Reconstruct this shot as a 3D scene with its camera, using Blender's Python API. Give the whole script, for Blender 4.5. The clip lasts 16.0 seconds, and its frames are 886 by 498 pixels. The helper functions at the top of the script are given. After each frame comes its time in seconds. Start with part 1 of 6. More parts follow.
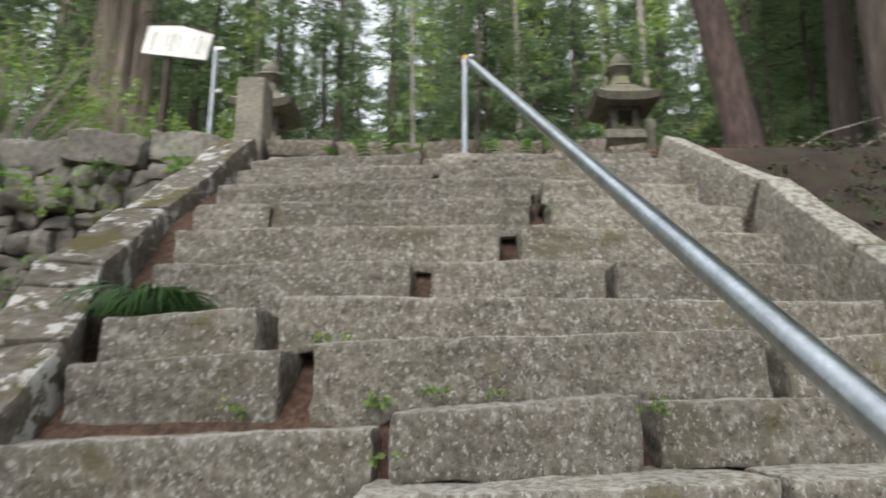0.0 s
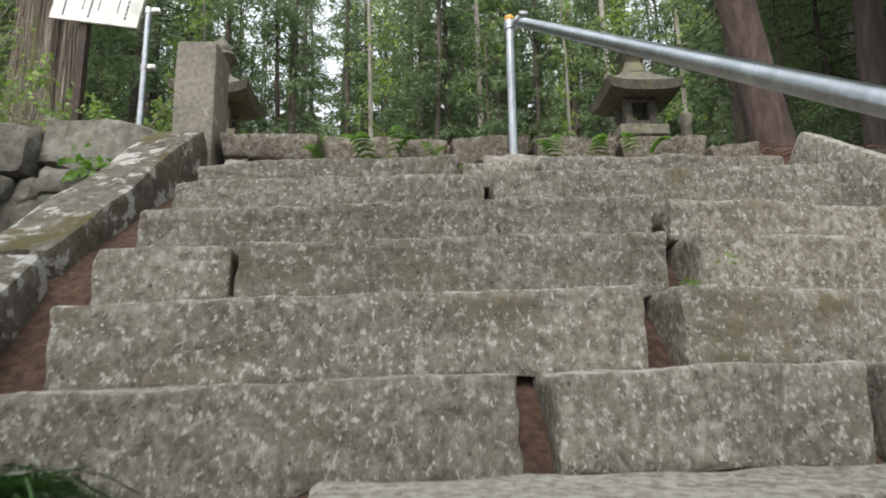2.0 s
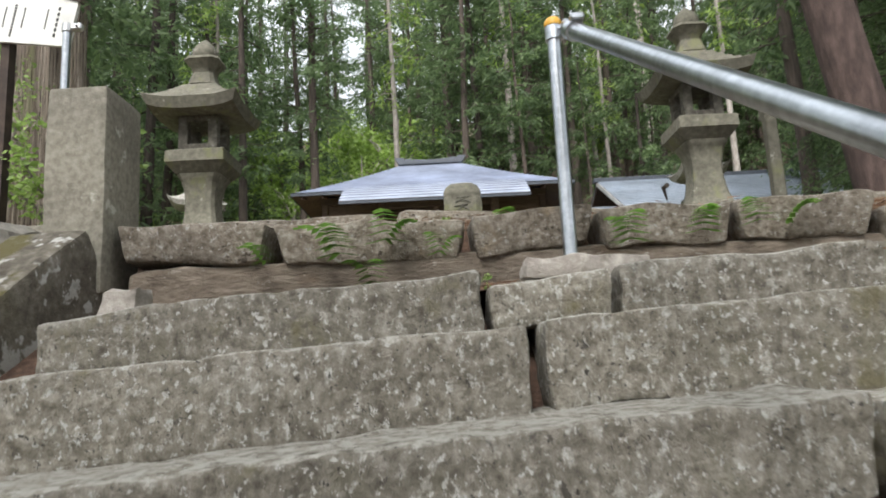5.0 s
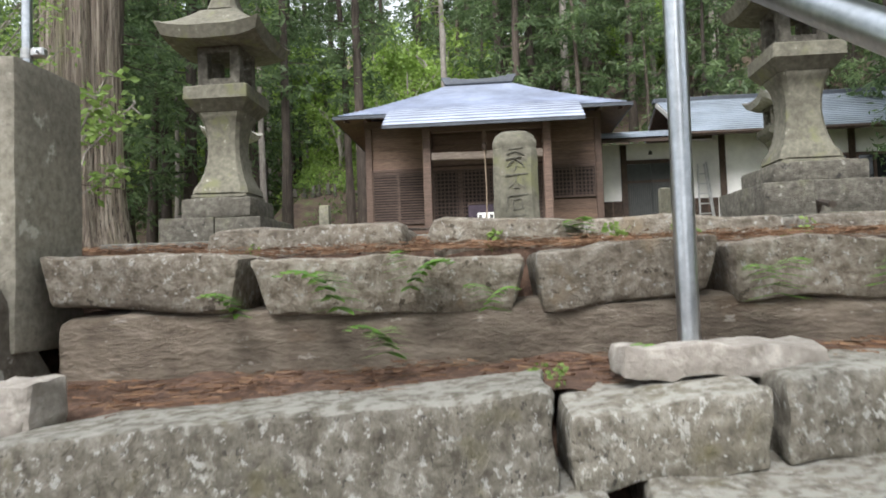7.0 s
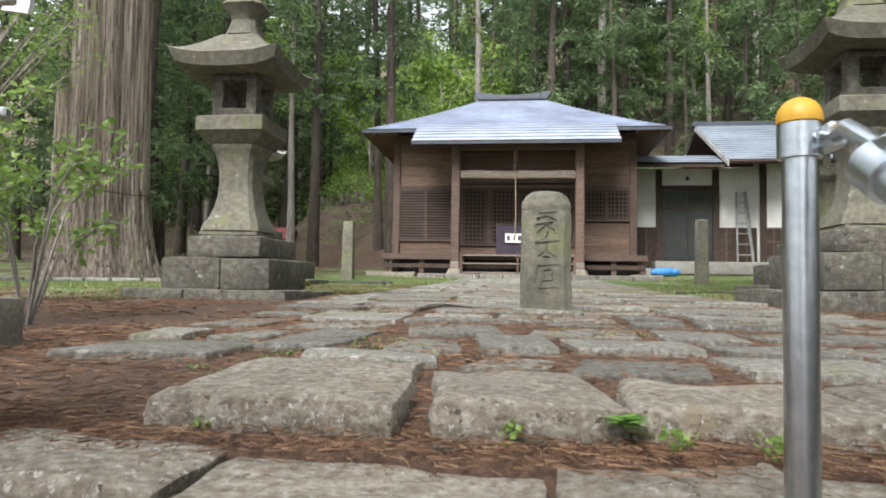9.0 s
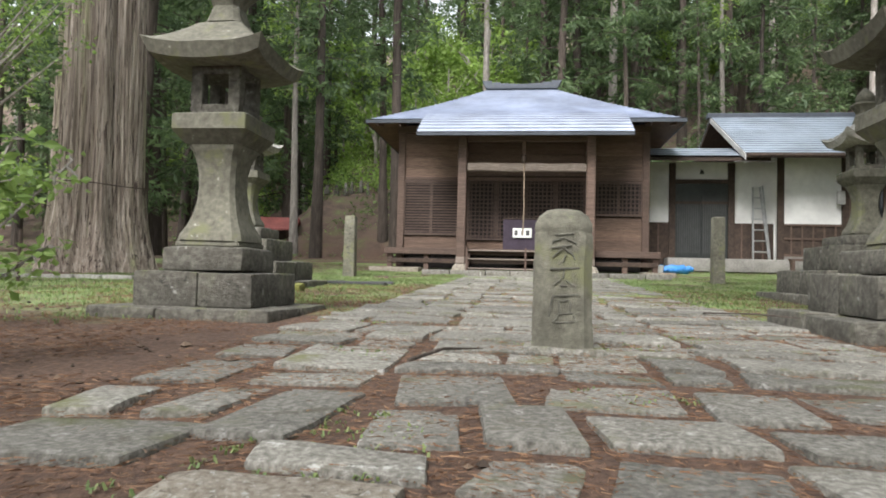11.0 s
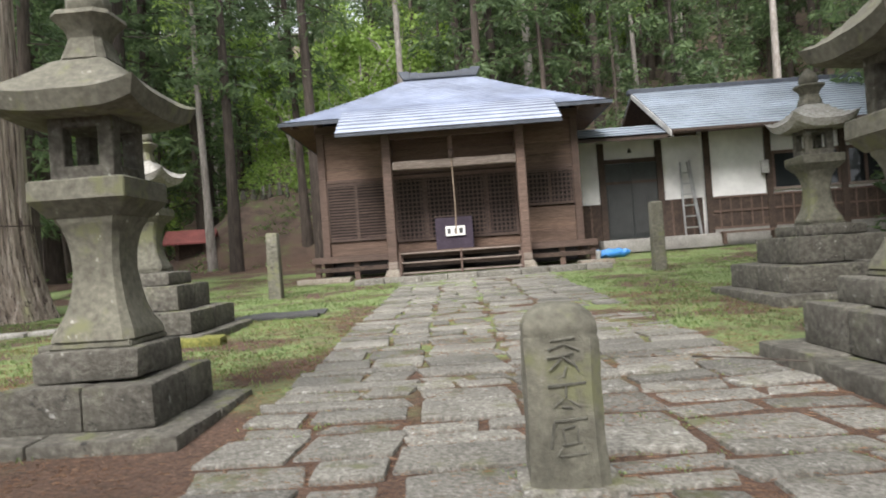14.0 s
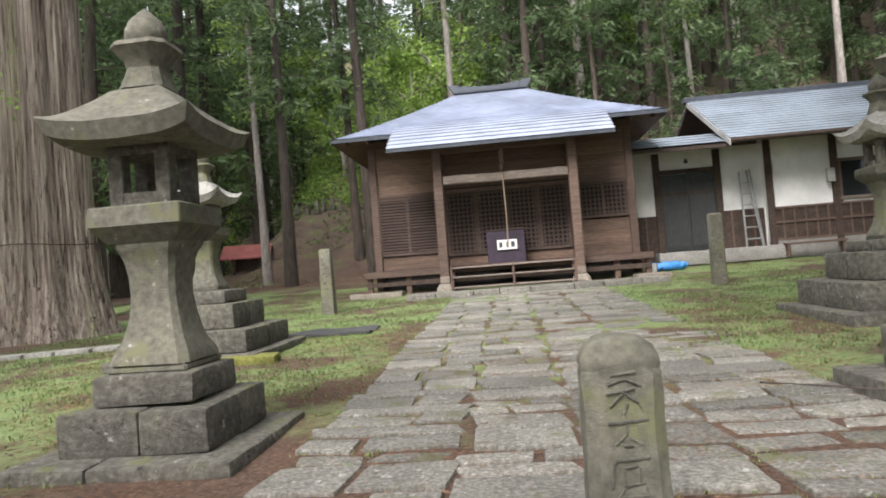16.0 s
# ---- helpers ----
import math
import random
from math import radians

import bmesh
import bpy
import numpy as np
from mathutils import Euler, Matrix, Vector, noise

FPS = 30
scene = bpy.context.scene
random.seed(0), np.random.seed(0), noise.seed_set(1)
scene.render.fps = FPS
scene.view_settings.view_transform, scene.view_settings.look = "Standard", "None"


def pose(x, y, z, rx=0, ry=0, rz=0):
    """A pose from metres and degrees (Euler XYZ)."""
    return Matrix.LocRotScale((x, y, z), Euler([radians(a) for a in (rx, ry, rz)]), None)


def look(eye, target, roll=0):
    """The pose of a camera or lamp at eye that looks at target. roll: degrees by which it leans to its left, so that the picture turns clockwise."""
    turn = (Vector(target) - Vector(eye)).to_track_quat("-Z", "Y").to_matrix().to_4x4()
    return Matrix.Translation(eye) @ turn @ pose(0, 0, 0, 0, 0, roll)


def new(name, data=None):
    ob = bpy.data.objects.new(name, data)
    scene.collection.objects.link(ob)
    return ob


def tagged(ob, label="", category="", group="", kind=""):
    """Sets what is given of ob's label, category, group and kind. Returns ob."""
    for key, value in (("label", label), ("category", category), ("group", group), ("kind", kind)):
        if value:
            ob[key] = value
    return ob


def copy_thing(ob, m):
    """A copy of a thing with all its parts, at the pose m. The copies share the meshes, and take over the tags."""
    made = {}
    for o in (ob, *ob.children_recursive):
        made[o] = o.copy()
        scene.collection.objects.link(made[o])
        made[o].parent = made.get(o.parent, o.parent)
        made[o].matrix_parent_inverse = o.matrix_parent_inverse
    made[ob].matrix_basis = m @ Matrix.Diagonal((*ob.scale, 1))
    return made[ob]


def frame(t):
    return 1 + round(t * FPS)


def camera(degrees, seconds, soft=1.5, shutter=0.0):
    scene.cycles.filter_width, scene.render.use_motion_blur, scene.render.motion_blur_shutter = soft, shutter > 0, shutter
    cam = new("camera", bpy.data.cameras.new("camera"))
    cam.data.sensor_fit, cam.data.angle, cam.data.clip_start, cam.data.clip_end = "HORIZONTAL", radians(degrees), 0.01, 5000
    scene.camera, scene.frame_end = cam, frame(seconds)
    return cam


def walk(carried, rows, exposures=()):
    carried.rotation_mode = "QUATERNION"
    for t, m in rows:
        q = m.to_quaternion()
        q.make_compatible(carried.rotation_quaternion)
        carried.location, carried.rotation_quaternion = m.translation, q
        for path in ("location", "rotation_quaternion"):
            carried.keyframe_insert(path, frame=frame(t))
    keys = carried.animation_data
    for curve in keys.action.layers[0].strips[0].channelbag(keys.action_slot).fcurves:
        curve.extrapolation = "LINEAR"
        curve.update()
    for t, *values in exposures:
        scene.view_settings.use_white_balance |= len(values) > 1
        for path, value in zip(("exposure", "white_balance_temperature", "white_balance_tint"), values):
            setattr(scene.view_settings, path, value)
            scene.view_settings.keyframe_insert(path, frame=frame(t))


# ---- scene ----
cam = camera(66.6, 16.0, 1.8, 0.4)
PATH = [
    (0, (0.119, 1.246, -2.127), (0.076, 3.2, -1.702), 0.3),
    (0.5, (-0.074, 1.536, -2.059), (0.216, 3.47, -1.641), -3.9),
    (1, (-0.192, 2.041, -2.039), (0.009, 3.985, -1.612), 3.2),
    (1.5, (-0.332, 2.429, -1.76), (-0.345, 4.386, -1.346), 3.6),
    (2, (-0.34, 2.662, -1.567), (-0.243, 4.617, -1.158), -0.8),
    (2.5, (-0.264, 2.898, -1.42), (-0.156, 4.844, -0.969), -1.3),
    (3, (-0.236, 3.105, -1.374), (-0.139, 5.043, -0.888), -0.7),
    (3.5, (-0.227, 3.301, -1.132), (-0.089, 5.248, -0.695), -0.4),
    (4, (-0.181, 3.462, -1.066), (-0.023, 5.409, -0.636), -1.3),
    (4.5, (-0.217, 3.594, -0.927), (-0.142, 5.552, -0.529), -2.4),
    (7, (-0.212, 4.405, -0.363), (-0.365, 6.396, -0.266), -1.9),
    (7.5, (-0.206, 4.524, -0.257), (-0.363, 6.515, -0.15), -1.0),
    (8, (-0.177, 4.667, -0.153), (-0.343, 6.653, 0.013), -0.0),
    (8.5, (-0.188, 4.755, -0.041), (-0.402, 6.738, 0.1), 0.4),
    (11, (-0.234, 5.416, 0.302), (-0.486, 7.399, 0.377), 1.4),
    (11.5, (-0.283, 5.561, 0.369), (-0.469, 7.551, 0.429), 0.4),
    (12, (-0.305, 5.661, 0.507), (-0.307, 7.661, 0.543), -2.4),
    (12.5, (-0.299, 5.818, 0.58), (-0.272, 7.817, 0.627), -3.6),
    (13, (-0.317, 5.942, 0.685), (-0.307, 7.941, 0.73), -3.3),
    (13.5, (-0.382, 6.157, 0.7), (-0.381, 8.156, 0.753), -3.2),
    (14, (-0.445, 6.302, 0.896), (-0.483, 8.301, 0.912), -4.1),
    (14.5, (-0.419, 6.375, 0.946), (-0.683, 8.357, 0.987), -4.2),
    (15, (-0.427, 6.396, 0.963), (-0.711, 8.376, 1.003), -3.6),
    (15.5, (-0.46, 6.387, 0.971), (-0.713, 8.37, 1.024), -3.8),
    (16, (-0.447, 6.385, 0.969), (-0.634, 8.375, 1.03), -4.4),
]
walk(cam, [(t, look(eye, target, roll)) for t, eye, target, roll in PATH],
     [(0.0, 0.28, 6050, 11), (4.5, 0.38, 6050, 11), (7.5, 0.68, 5950, 11), (11.0, 0.57, 6000, 11), (16.0, 0.55, 6060, 14)])

# ---- world, sun ----
world = bpy.data.worlds.new("sky")
scene.world = world
world.use_nodes = True
wn = world.node_tree
sky = wn.nodes.new("ShaderNodeTexSky")
sky.sky_type, sky.sun_disc = "NISHITA", False
sky.sun_elevation, sky.sun_rotation, sky.air_density, sky.dust_density = radians(50), radians(199), 0.7, 8.0
sky.ozone_density = 0.2
# thin cloud over the sky
cloud = wn.nodes.new("ShaderNodeMix")
cloud.data_type = "RGBA"
cloud.inputs[0].default_value, cloud.inputs[7].default_value = 0.72, (8.8, 8.9, 8.6, 1)
wn.links.new(sky.outputs[0], cloud.inputs[6])
wn.links.new(cloud.outputs[2], wn.nodes["Background"].inputs[0])
wn.nodes["Background"].inputs[1].default_value = 0.15
sun = bpy.data.lights.new("sun", "SUN")
sun.energy, sun.angle, sun.color = 4.3, radians(30), (1.0, 0.96, 0.88)
sun_ob = new("sun", sun)
sun_ob.matrix_world = look((-8, -21, 29), (0, 2, 0))

# ---- materials ----
RNG = random.Random(7)


def ramp(nt, fac, stops):
    r = nt.nodes.new("ShaderNodeValToRGB")
    el = r.color_ramp.elements
    while len(el) < len(stops):
        el.new(0.5)
    for e, (p, c) in zip(el, stops):
        e.position, e.color = p, (*c, 1)
    nt.links.new(fac, r.inputs[0])
    return r.outputs[0]


def mix(nt, fac, a, b, how="MIX"):
    m = nt.nodes.new("ShaderNodeMix")
    m.data_type, m.blend_type = "RGBA", how
    for v, s in ((fac, m.inputs[0]), (a, m.inputs[6]), (b, m.inputs[7])):
        if isinstance(v, (int, float)):
            s.default_value = v
        elif isinstance(v, tuple):
            s.default_value = (*v, 1)
        else:
            nt.links.new(v, s)
    return m.outputs[2]


def tex(nt, vec, scale, detail=6.0, rough=0.6):
    n = nt.nodes.new("ShaderNodeTexNoise")
    n.inputs["Scale"].default_value, n.inputs["Detail"].default_value, n.inputs["Roughness"].default_value = scale, detail, rough
    nt.links.new(vec, n.inputs["Vector"])
    return n.outputs[0]


def step(nt, v, lo, hi):
    m = nt.nodes.new("ShaderNodeMapRange")
    m.interpolation_type = "SMOOTHSTEP"
    m.inputs[1].default_value, m.inputs[2].default_value = lo, hi
    nt.links.new(v, m.inputs[0])
    return m.outputs[0]


def surf(name, cols, fine=30.0, broad=3.0, rough=0.85, bump=0.4, bscale=60.0, spots=(), rand=0.15, stretch=(1, 1, 1), metal=0.0,
         moss=None, local=False, depth=0.01):
    """A weathered surface: two noises for colour, spots (scale, from, to, colour), moss or a paler tone on faces that
    look up, relief.
    """
    m = bpy.data.materials.new(name)
    m.use_nodes = True
    nt = m.node_tree
    bsdf = nt.nodes["Principled BSDF"]
    if local:
        src = nt.nodes.new("ShaderNodeTexCoord").outputs["Object"]
    else:
        src = nt.nodes.new("ShaderNodeNewGeometry").outputs["Position"]
    mp = nt.nodes.new("ShaderNodeMapping")
    mp.inputs["Scale"].default_value = stretch
    nt.links.new(src, mp.inputs[0])
    vec = mp.outputs[0]
    a, b = tex(nt, vec, fine, 8, 0.65), tex(nt, vec, broad, 4)
    col = ramp(nt, a, [(0.3 + 0.4 * i / max(1, len(cols) - 1), c) for i, c in enumerate(cols)])
    shade = ramp(nt, b, [(0.3, (0.62, 0.6, 0.58)), (0.7, (1.15, 1.13, 1.1))])
    col = mix(nt, 0.8, col, shade, "MULTIPLY")
    for sc, lo, hi, c in spots:
        col = mix(nt, step(nt, tex(nt, vec, sc, 4, 0.7), lo, hi), col, c)
    if moss:
        sep = nt.nodes.new("ShaderNodeSeparateXYZ")
        nt.links.new(nt.nodes.new("ShaderNodeNewGeometry").outputs["Normal"], sep.inputs[0])
        up = step(nt, sep.outputs[2], -0.2, 0.9)
        mm = nt.nodes.new("ShaderNodeMath")
        mm.operation = "MULTIPLY"
        nt.links.new(up, mm.inputs[0])
        nt.links.new(step(nt, tex(nt, vec, moss[0], 5, 0.65), moss[1], moss[2]), mm.inputs[1])
        col = mix(nt, mm.outputs[0], col, moss[3])
    if rand:
        info = nt.nodes.new("ShaderNodeObjectInfo")
        mr = nt.nodes.new("ShaderNodeMapRange")
        mr.inputs[3].default_value, mr.inputs[4].default_value = 1 - rand, 1 + rand
        nt.links.new(info.outputs["Random"], mr.inputs[0])
        hsv = nt.nodes.new("ShaderNodeHueSaturation")
        nt.links.new(mr.outputs[0], hsv.inputs["Value"])
        nt.links.new(col, hsv.inputs["Color"])
        col = hsv.outputs[0]
    nt.links.new(col, bsdf.inputs["Base Color"])
    bsdf.inputs["Roughness"].default_value, bsdf.inputs["Metallic"].default_value = rough, metal
    if bump:
        bn = nt.nodes.new("ShaderNodeBump")
        bn.inputs["Strength"].default_value, bn.inputs["Distance"].default_value = bump, depth
        nt.links.new(tex(nt, vec, bscale, 6, 0.7), bn.inputs["Height"])
        nt.links.new(bn.outputs[0], bsdf.inputs["Normal"])
    return m


# moss= here pales upward faces: lichen, plus overhead light put into the colour
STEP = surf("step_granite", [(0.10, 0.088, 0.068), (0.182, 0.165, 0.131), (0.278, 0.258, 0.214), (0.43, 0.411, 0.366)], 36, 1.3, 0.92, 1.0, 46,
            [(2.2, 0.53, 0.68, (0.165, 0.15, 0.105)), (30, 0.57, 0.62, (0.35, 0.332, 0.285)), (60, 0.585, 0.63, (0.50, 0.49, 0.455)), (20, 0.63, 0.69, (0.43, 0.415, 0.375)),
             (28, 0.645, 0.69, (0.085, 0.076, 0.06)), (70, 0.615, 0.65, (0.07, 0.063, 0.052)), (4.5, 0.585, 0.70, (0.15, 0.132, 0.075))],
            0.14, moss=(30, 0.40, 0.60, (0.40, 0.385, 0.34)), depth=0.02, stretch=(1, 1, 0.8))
KERB = surf("kerb_stone", [(0.115, 0.092, 0.066), (0.215, 0.184, 0.143), (0.325, 0.292, 0.24), (0.47, 0.44, 0.38)], 34, 2.2, 0.92, 1.0, 55,
            [(4, 0.58, 0.7, (0.26, 0.205, 0.135)), (48, 0.58, 0.64, (0.42, 0.40, 0.36)), (26, 0.62, 0.67, (0.085, 0.07, 0.05))], 0.1, moss=(9, 0.66, 0.76, (0.18, 0.18, 0.07)), depth=0.022)
PAVE = surf("paving_stone", [(0.07, 0.066, 0.055), (0.178, 0.17, 0.147), (0.335, 0.322, 0.29)], 42, 1.5, 0.85, 1.0, 70,
            [(13, 0.60, 0.70, (0.37, 0.36, 0.33)), (5, 0.58, 0.70, (0.10, 0.09, 0.065)), (60, 0.62, 0.70, (0.05, 0.045, 0.035))], 0.28, moss=(2.4, 0.55, 0.70, (0.105, 0.105, 0.045)), depth=0.01)
LANT = surf("lantern_stone", [(0.085, 0.082, 0.062), (0.138, 0.132, 0.102), (0.20, 0.192, 0.152)], 18, 2.0, 0.92, 0.8, 80,
            [(2.6, 0.54, 0.68, (0.15, 0.15, 0.08)), (9, 0.65, 0.73, (0.36, 0.35, 0.30)), (5, 0.64, 0.74, (0.07, 0.066, 0.055))], 0.1, depth=0.01)
LANTP = surf("pale_lantern_stone", [(0.20, 0.195, 0.17), (0.33, 0.32, 0.29), (0.46, 0.45, 0.42)], 26, 2.0, 0.92, 0.8, 80, [(5, 0.62, 0.72, (0.16, 0.155, 0.09))], 0.1, depth=0.01)
LBASE = surf("lantern_base_stone", [(0.062, 0.057, 0.047), (0.12, 0.112, 0.092), (0.21, 0.20, 0.17)], 18, 3, 0.92, 1.0, 45,
             [(7, 0.6, 0.68, (0.035, 0.032, 0.028)), (12, 0.63, 0.7, (0.34, 0.33, 0.30))], 0.1, moss=(3, 0.54, 0.68, (0.12, 0.13, 0.04)), depth=0.02)
WALLS = surf("rubble_stone", [(0.11, 0.104, 0.09), (0.20, 0.19, 0.165), (0.32, 0.305, 0.27)], 20, 2, 0.92, 0.9, 45,
             [(5, 0.62, 0.7, (0.5, 0.5, 0.46))], 0.2, moss=(3, 0.5, 0.64, (0.10, 0.13, 0.03)), depth=0.015)
MOSSY = surf("mossy_coping_stone", [(0.085, 0.075, 0.055), (0.17, 0.152, 0.12), (0.29, 0.27, 0.23)], 22, 2.4, 0.92, 1.0, 45,
             [(4, 0.54, 0.58, (0.56, 0.55, 0.51)), (9, 0.57, 0.62, (0.50, 0.49, 0.45)), (3, 0.58, 0.70, (0.065, 0.055, 0.038))], 0.2, moss=(3.2, 0.52, 0.62, (0.11, 0.095, 0.03)), depth=0.02)
EARTHY = surf("earth_stained_stone", [(0.115, 0.092, 0.07), (0.205, 0.17, 0.133), (0.30, 0.258, 0.21)], 20, 2.0, 1.0, 1.0, 40,
              [(6, 0.56, 0.68, (0.13, 0.095, 0.065)), (24, 0.62, 0.68, (0.33, 0.30, 0.26))], 0, depth=0.02, stretch=(0.6, 1, 1.6))
# darker than the lantern stone: the shade inside carved strokes, done by colour
GROOVE = surf("shaded_groove", [(0.07, 0.068, 0.054), (0.105, 0.102, 0.082), (0.15, 0.146, 0.118)], 40, 8, 0.95, 0.6, 80, (), 0.2)
DIRT = surf("soil", [(0.06, 0.036, 0.026), (0.14, 0.085, 0.06), (0.24, 0.15, 0.105)], 30, 2, 1.0, 0.8, 60, depth=0.02, rand=0)
WOOD = surf("weathered_timber", [(0.06, 0.037, 0.028), (0.115, 0.075, 0.057), (0.185, 0.128, 0.098)], 9, 1.2, 0.75, 0.3, 30, (), 0.18, (1, 6, 14))
PLANK = surf("wall_boards", [(0.075, 0.046, 0.032), (0.145, 0.092, 0.064), (0.245, 0.168, 0.12)], 6, 0.8, 0.7, 0.3, 25, (), 0.22, (0.8, 4, 14))
DARKW = surf("dark_timber", [(0.03, 0.02, 0.014), (0.055, 0.036, 0.026), (0.085, 0.058, 0.042)], 12, 2, 0.8, 0.3, 40, (), 0.12)
BEAMW = surf("pale_old_beam", [(0.13, 0.102, 0.083), (0.22, 0.18, 0.15), (0.33, 0.285, 0.245)], 7, 2, 0.8, 0.4, 30, (), 0.05, (1, 8, 12))
LATT = surf("lattice_timber", [(0.05, 0.033, 0.027), (0.085, 0.058, 0.047), (0.13, 0.092, 0.074)], 9, 1.2, 0.8, 0.3, 30, (), 0.1, (1, 6, 14))
PLASTER = surf("white_plaster", [(0.74, 0.74, 0.73), (0.80, 0.80, 0.79), (0.83, 0.83, 0.82)], 5, 0.6, 0.9, 0.1, 90, (), 0)
ROOFM = surf("roof_sheet_metal", [(0.37, 0.41, 0.52), (0.42, 0.465, 0.575), (0.47, 0.515, 0.62)], 3, 0.7, 0.42, 0.06, 14, (), 0.03, metal=0.2)
ROOFD = surf("dark_roof_edge_metal", [(0.045, 0.053, 0.068), (0.06, 0.07, 0.088), (0.08, 0.092, 0.112)], 5, 1, 0.7, 0.05, 20, (), 0.03)
PALEW = surf("grey_painted_board", [(0.34, 0.335, 0.32), (0.42, 0.415, 0.40), (0.48, 0.475, 0.46)], 8, 2, 0.7, 0.1, 30, (), 0.04)
ROOFB = surf("blue_grey_roof_metal", [(0.32, 0.37, 0.44), (0.38, 0.43, 0.50), (0.43, 0.48, 0.55)], 3, 0.7, 0.32, 0.06, 14, (), 0.03, metal=0.3)
CONCRETE = surf("concrete", [(0.2, 0.19, 0.175), (0.28, 0.27, 0.25), (0.36, 0.345, 0.32)], 25, 2, 0.9, 0.3, 80)
STEEL = surf("galvanised_steel", [(0.47, 0.51, 0.56), (0.57, 0.61, 0.66), (0.66, 0.70, 0.75)], 60, 8, 0.28, 0.05, 120, (), 0.0, metal=1.0)
ALU = surf("aluminium", [(0.5, 0.51, 0.52), (0.58, 0.59, 0.6), (0.66, 0.67, 0.68)], 40, 5, 0.4, 0.05, 90, (), 0.0, metal=0.9)
YELLOW = surf("yellow_plastic", [(0.75, 0.40, 0.03), (0.82, 0.46, 0.04), (0.86, 0.5, 0.06)], 30, 6, 0.45, 0.05, 90, (), 0)
WHITEP = surf("white_board", [(0.70, 0.71, 0.68), (0.76, 0.77, 0.74), (0.80, 0.81, 0.78)], 8, 2, 0.6, 0.05, 60, (), 0)
INK = surf("dark_ink", [(0.05, 0.05, 0.05), (0.07, 0.07, 0.07), (0.09, 0.09, 0.09)], 30, 4, 0.8, 0, 1, (), 0)
BLUE = surf("blue_tarp", [(0.03, 0.16, 0.5), (0.05, 0.24, 0.62), (0.1, 0.32, 0.7)], 12, 3, 0.5, 0.6, 20, (), 0)
PURPLE = surf("dark_purple_cloth", [(0.03, 0.022, 0.035), (0.045, 0.033, 0.05), (0.06, 0.045, 0.065)], 20, 3, 0.9, 0.3, 60, (), 0)
REDROOF = surf("dull_red_roof", [(0.22, 0.06, 0.055), (0.28, 0.085, 0.075), (0.33, 0.11, 0.1)], 9, 2, 0.6, 0.2, 30, (), 0)
ROPE = surf("pale_rope", [(0.18, 0.13, 0.09), (0.26, 0.2, 0.145), (0.34, 0.27, 0.2)], 80, 8, 0.9, 0.5, 120, (), 0)
BARK = surf("cedar_bark", [(0.10, 0.076, 0.06), (0.31, 0.255, 0.21), (0.58, 0.51, 0.44)], 4.2, 0.4, 0.95, 1.0, 6,
            [(0.5, 0.56, 0.72, (0.27, 0.26, 0.15)), (1.1, 0.58, 0.7, (0.26, 0.19, 0.15)), (7.5, 0.555, 0.61, (0.055, 0.038, 0.03)), (15, 0.60, 0.64, (0.07, 0.05, 0.04))], 0.15, (3, 3, 0.12), depth=0.09)
BARKD = surf("dark_bark", [(0.035, 0.027, 0.022), (0.07, 0.055, 0.044), (0.125, 0.102, 0.083)], 6, 0.6, 0.95, 1.0, 9, (), 0.35, (3, 3, 0.3), depth=0.05)
BARKR = surf("red_pine_bark", [(0.045, 0.031, 0.027), (0.088, 0.06, 0.052), (0.145, 0.103, 0.09)], 7, 1.2, 0.95, 1.0, 12, (), 0.1, (2, 2, 0.5), depth=0.03)
BARKG = surf("pale_grey_bark", [(0.16, 0.14, 0.12), (0.28, 0.255, 0.23), (0.42, 0.39, 0.36)], 7, 1.2, 0.95, 0.8, 12, (), 0.15, (2, 2, 0.4), depth=0.03)


def leafy(name, cols, rough=0.55, glow=0.35):
    """Leaves: colour varies from leaf to leaf, and light comes through them."""
    m = bpy.data.materials.new(name)
    m.use_nodes = True
    nt = m.node_tree
    bsdf, out = nt.nodes["Principled BSDF"], nt.nodes["Material Output"]
    geo = nt.nodes.new("ShaderNodeNewGeometry")
    col = ramp(nt, geo.outputs["Random Per Island"], [(i / max(1, len(cols) - 1), c) for i, c in enumerate(cols)])
    big = ramp(nt, tex(nt, geo.outputs["Position"], 0.5, 3), [(0.3, (0.6, 0.62, 0.6)), (0.7, (1.25, 1.25, 1.1))])
    col = mix(nt, 0.9, col, big, "MULTIPLY")
    nt.links.new(col, bsdf.inputs["Base Color"])
    bsdf.inputs["Roughness"].default_value = rough
    tr = nt.nodes.new("ShaderNodeBsdfTranslucent")
    nt.links.new(col, tr.inputs[0])
    ms = nt.nodes.new("ShaderNodeMixShader")
    ms.inputs[0].default_value = glow
    nt.links.new(bsdf.outputs[0], ms.inputs[1])
    nt.links.new(tr.outputs[0], ms.inputs[2])
    nt.links.new(ms.outputs[0], out.inputs[0])
    return m


CONIFER = leafy("cedar_foliage", [(0.075, 0.12, 0.055), (0.13, 0.19, 0.088), (0.20, 0.28, 0.13)], glow=0.55)
BROAD = leafy("bright_broad_leaves", [(0.16, 0.25, 0.05), (0.25, 0.37, 0.08), (0.35, 0.48, 0.13)], glow=0.5)
FRESH = leafy("fresh_spring_leaves", [(0.17, 0.27, 0.06), (0.26, 0.38, 0.10), (0.36, 0.48, 0.16)], glow=0.5)
UNDER = leafy("undergrowth", [(0.09, 0.145, 0.05), (0.15, 0.23, 0.075), (0.22, 0.32, 0.115)], glow=0.5)
GRASS = leafy("lawn_grass", [(0.125, 0.19, 0.062), (0.19, 0.27, 0.09), (0.29, 0.33, 0.145)], glow=0.4)
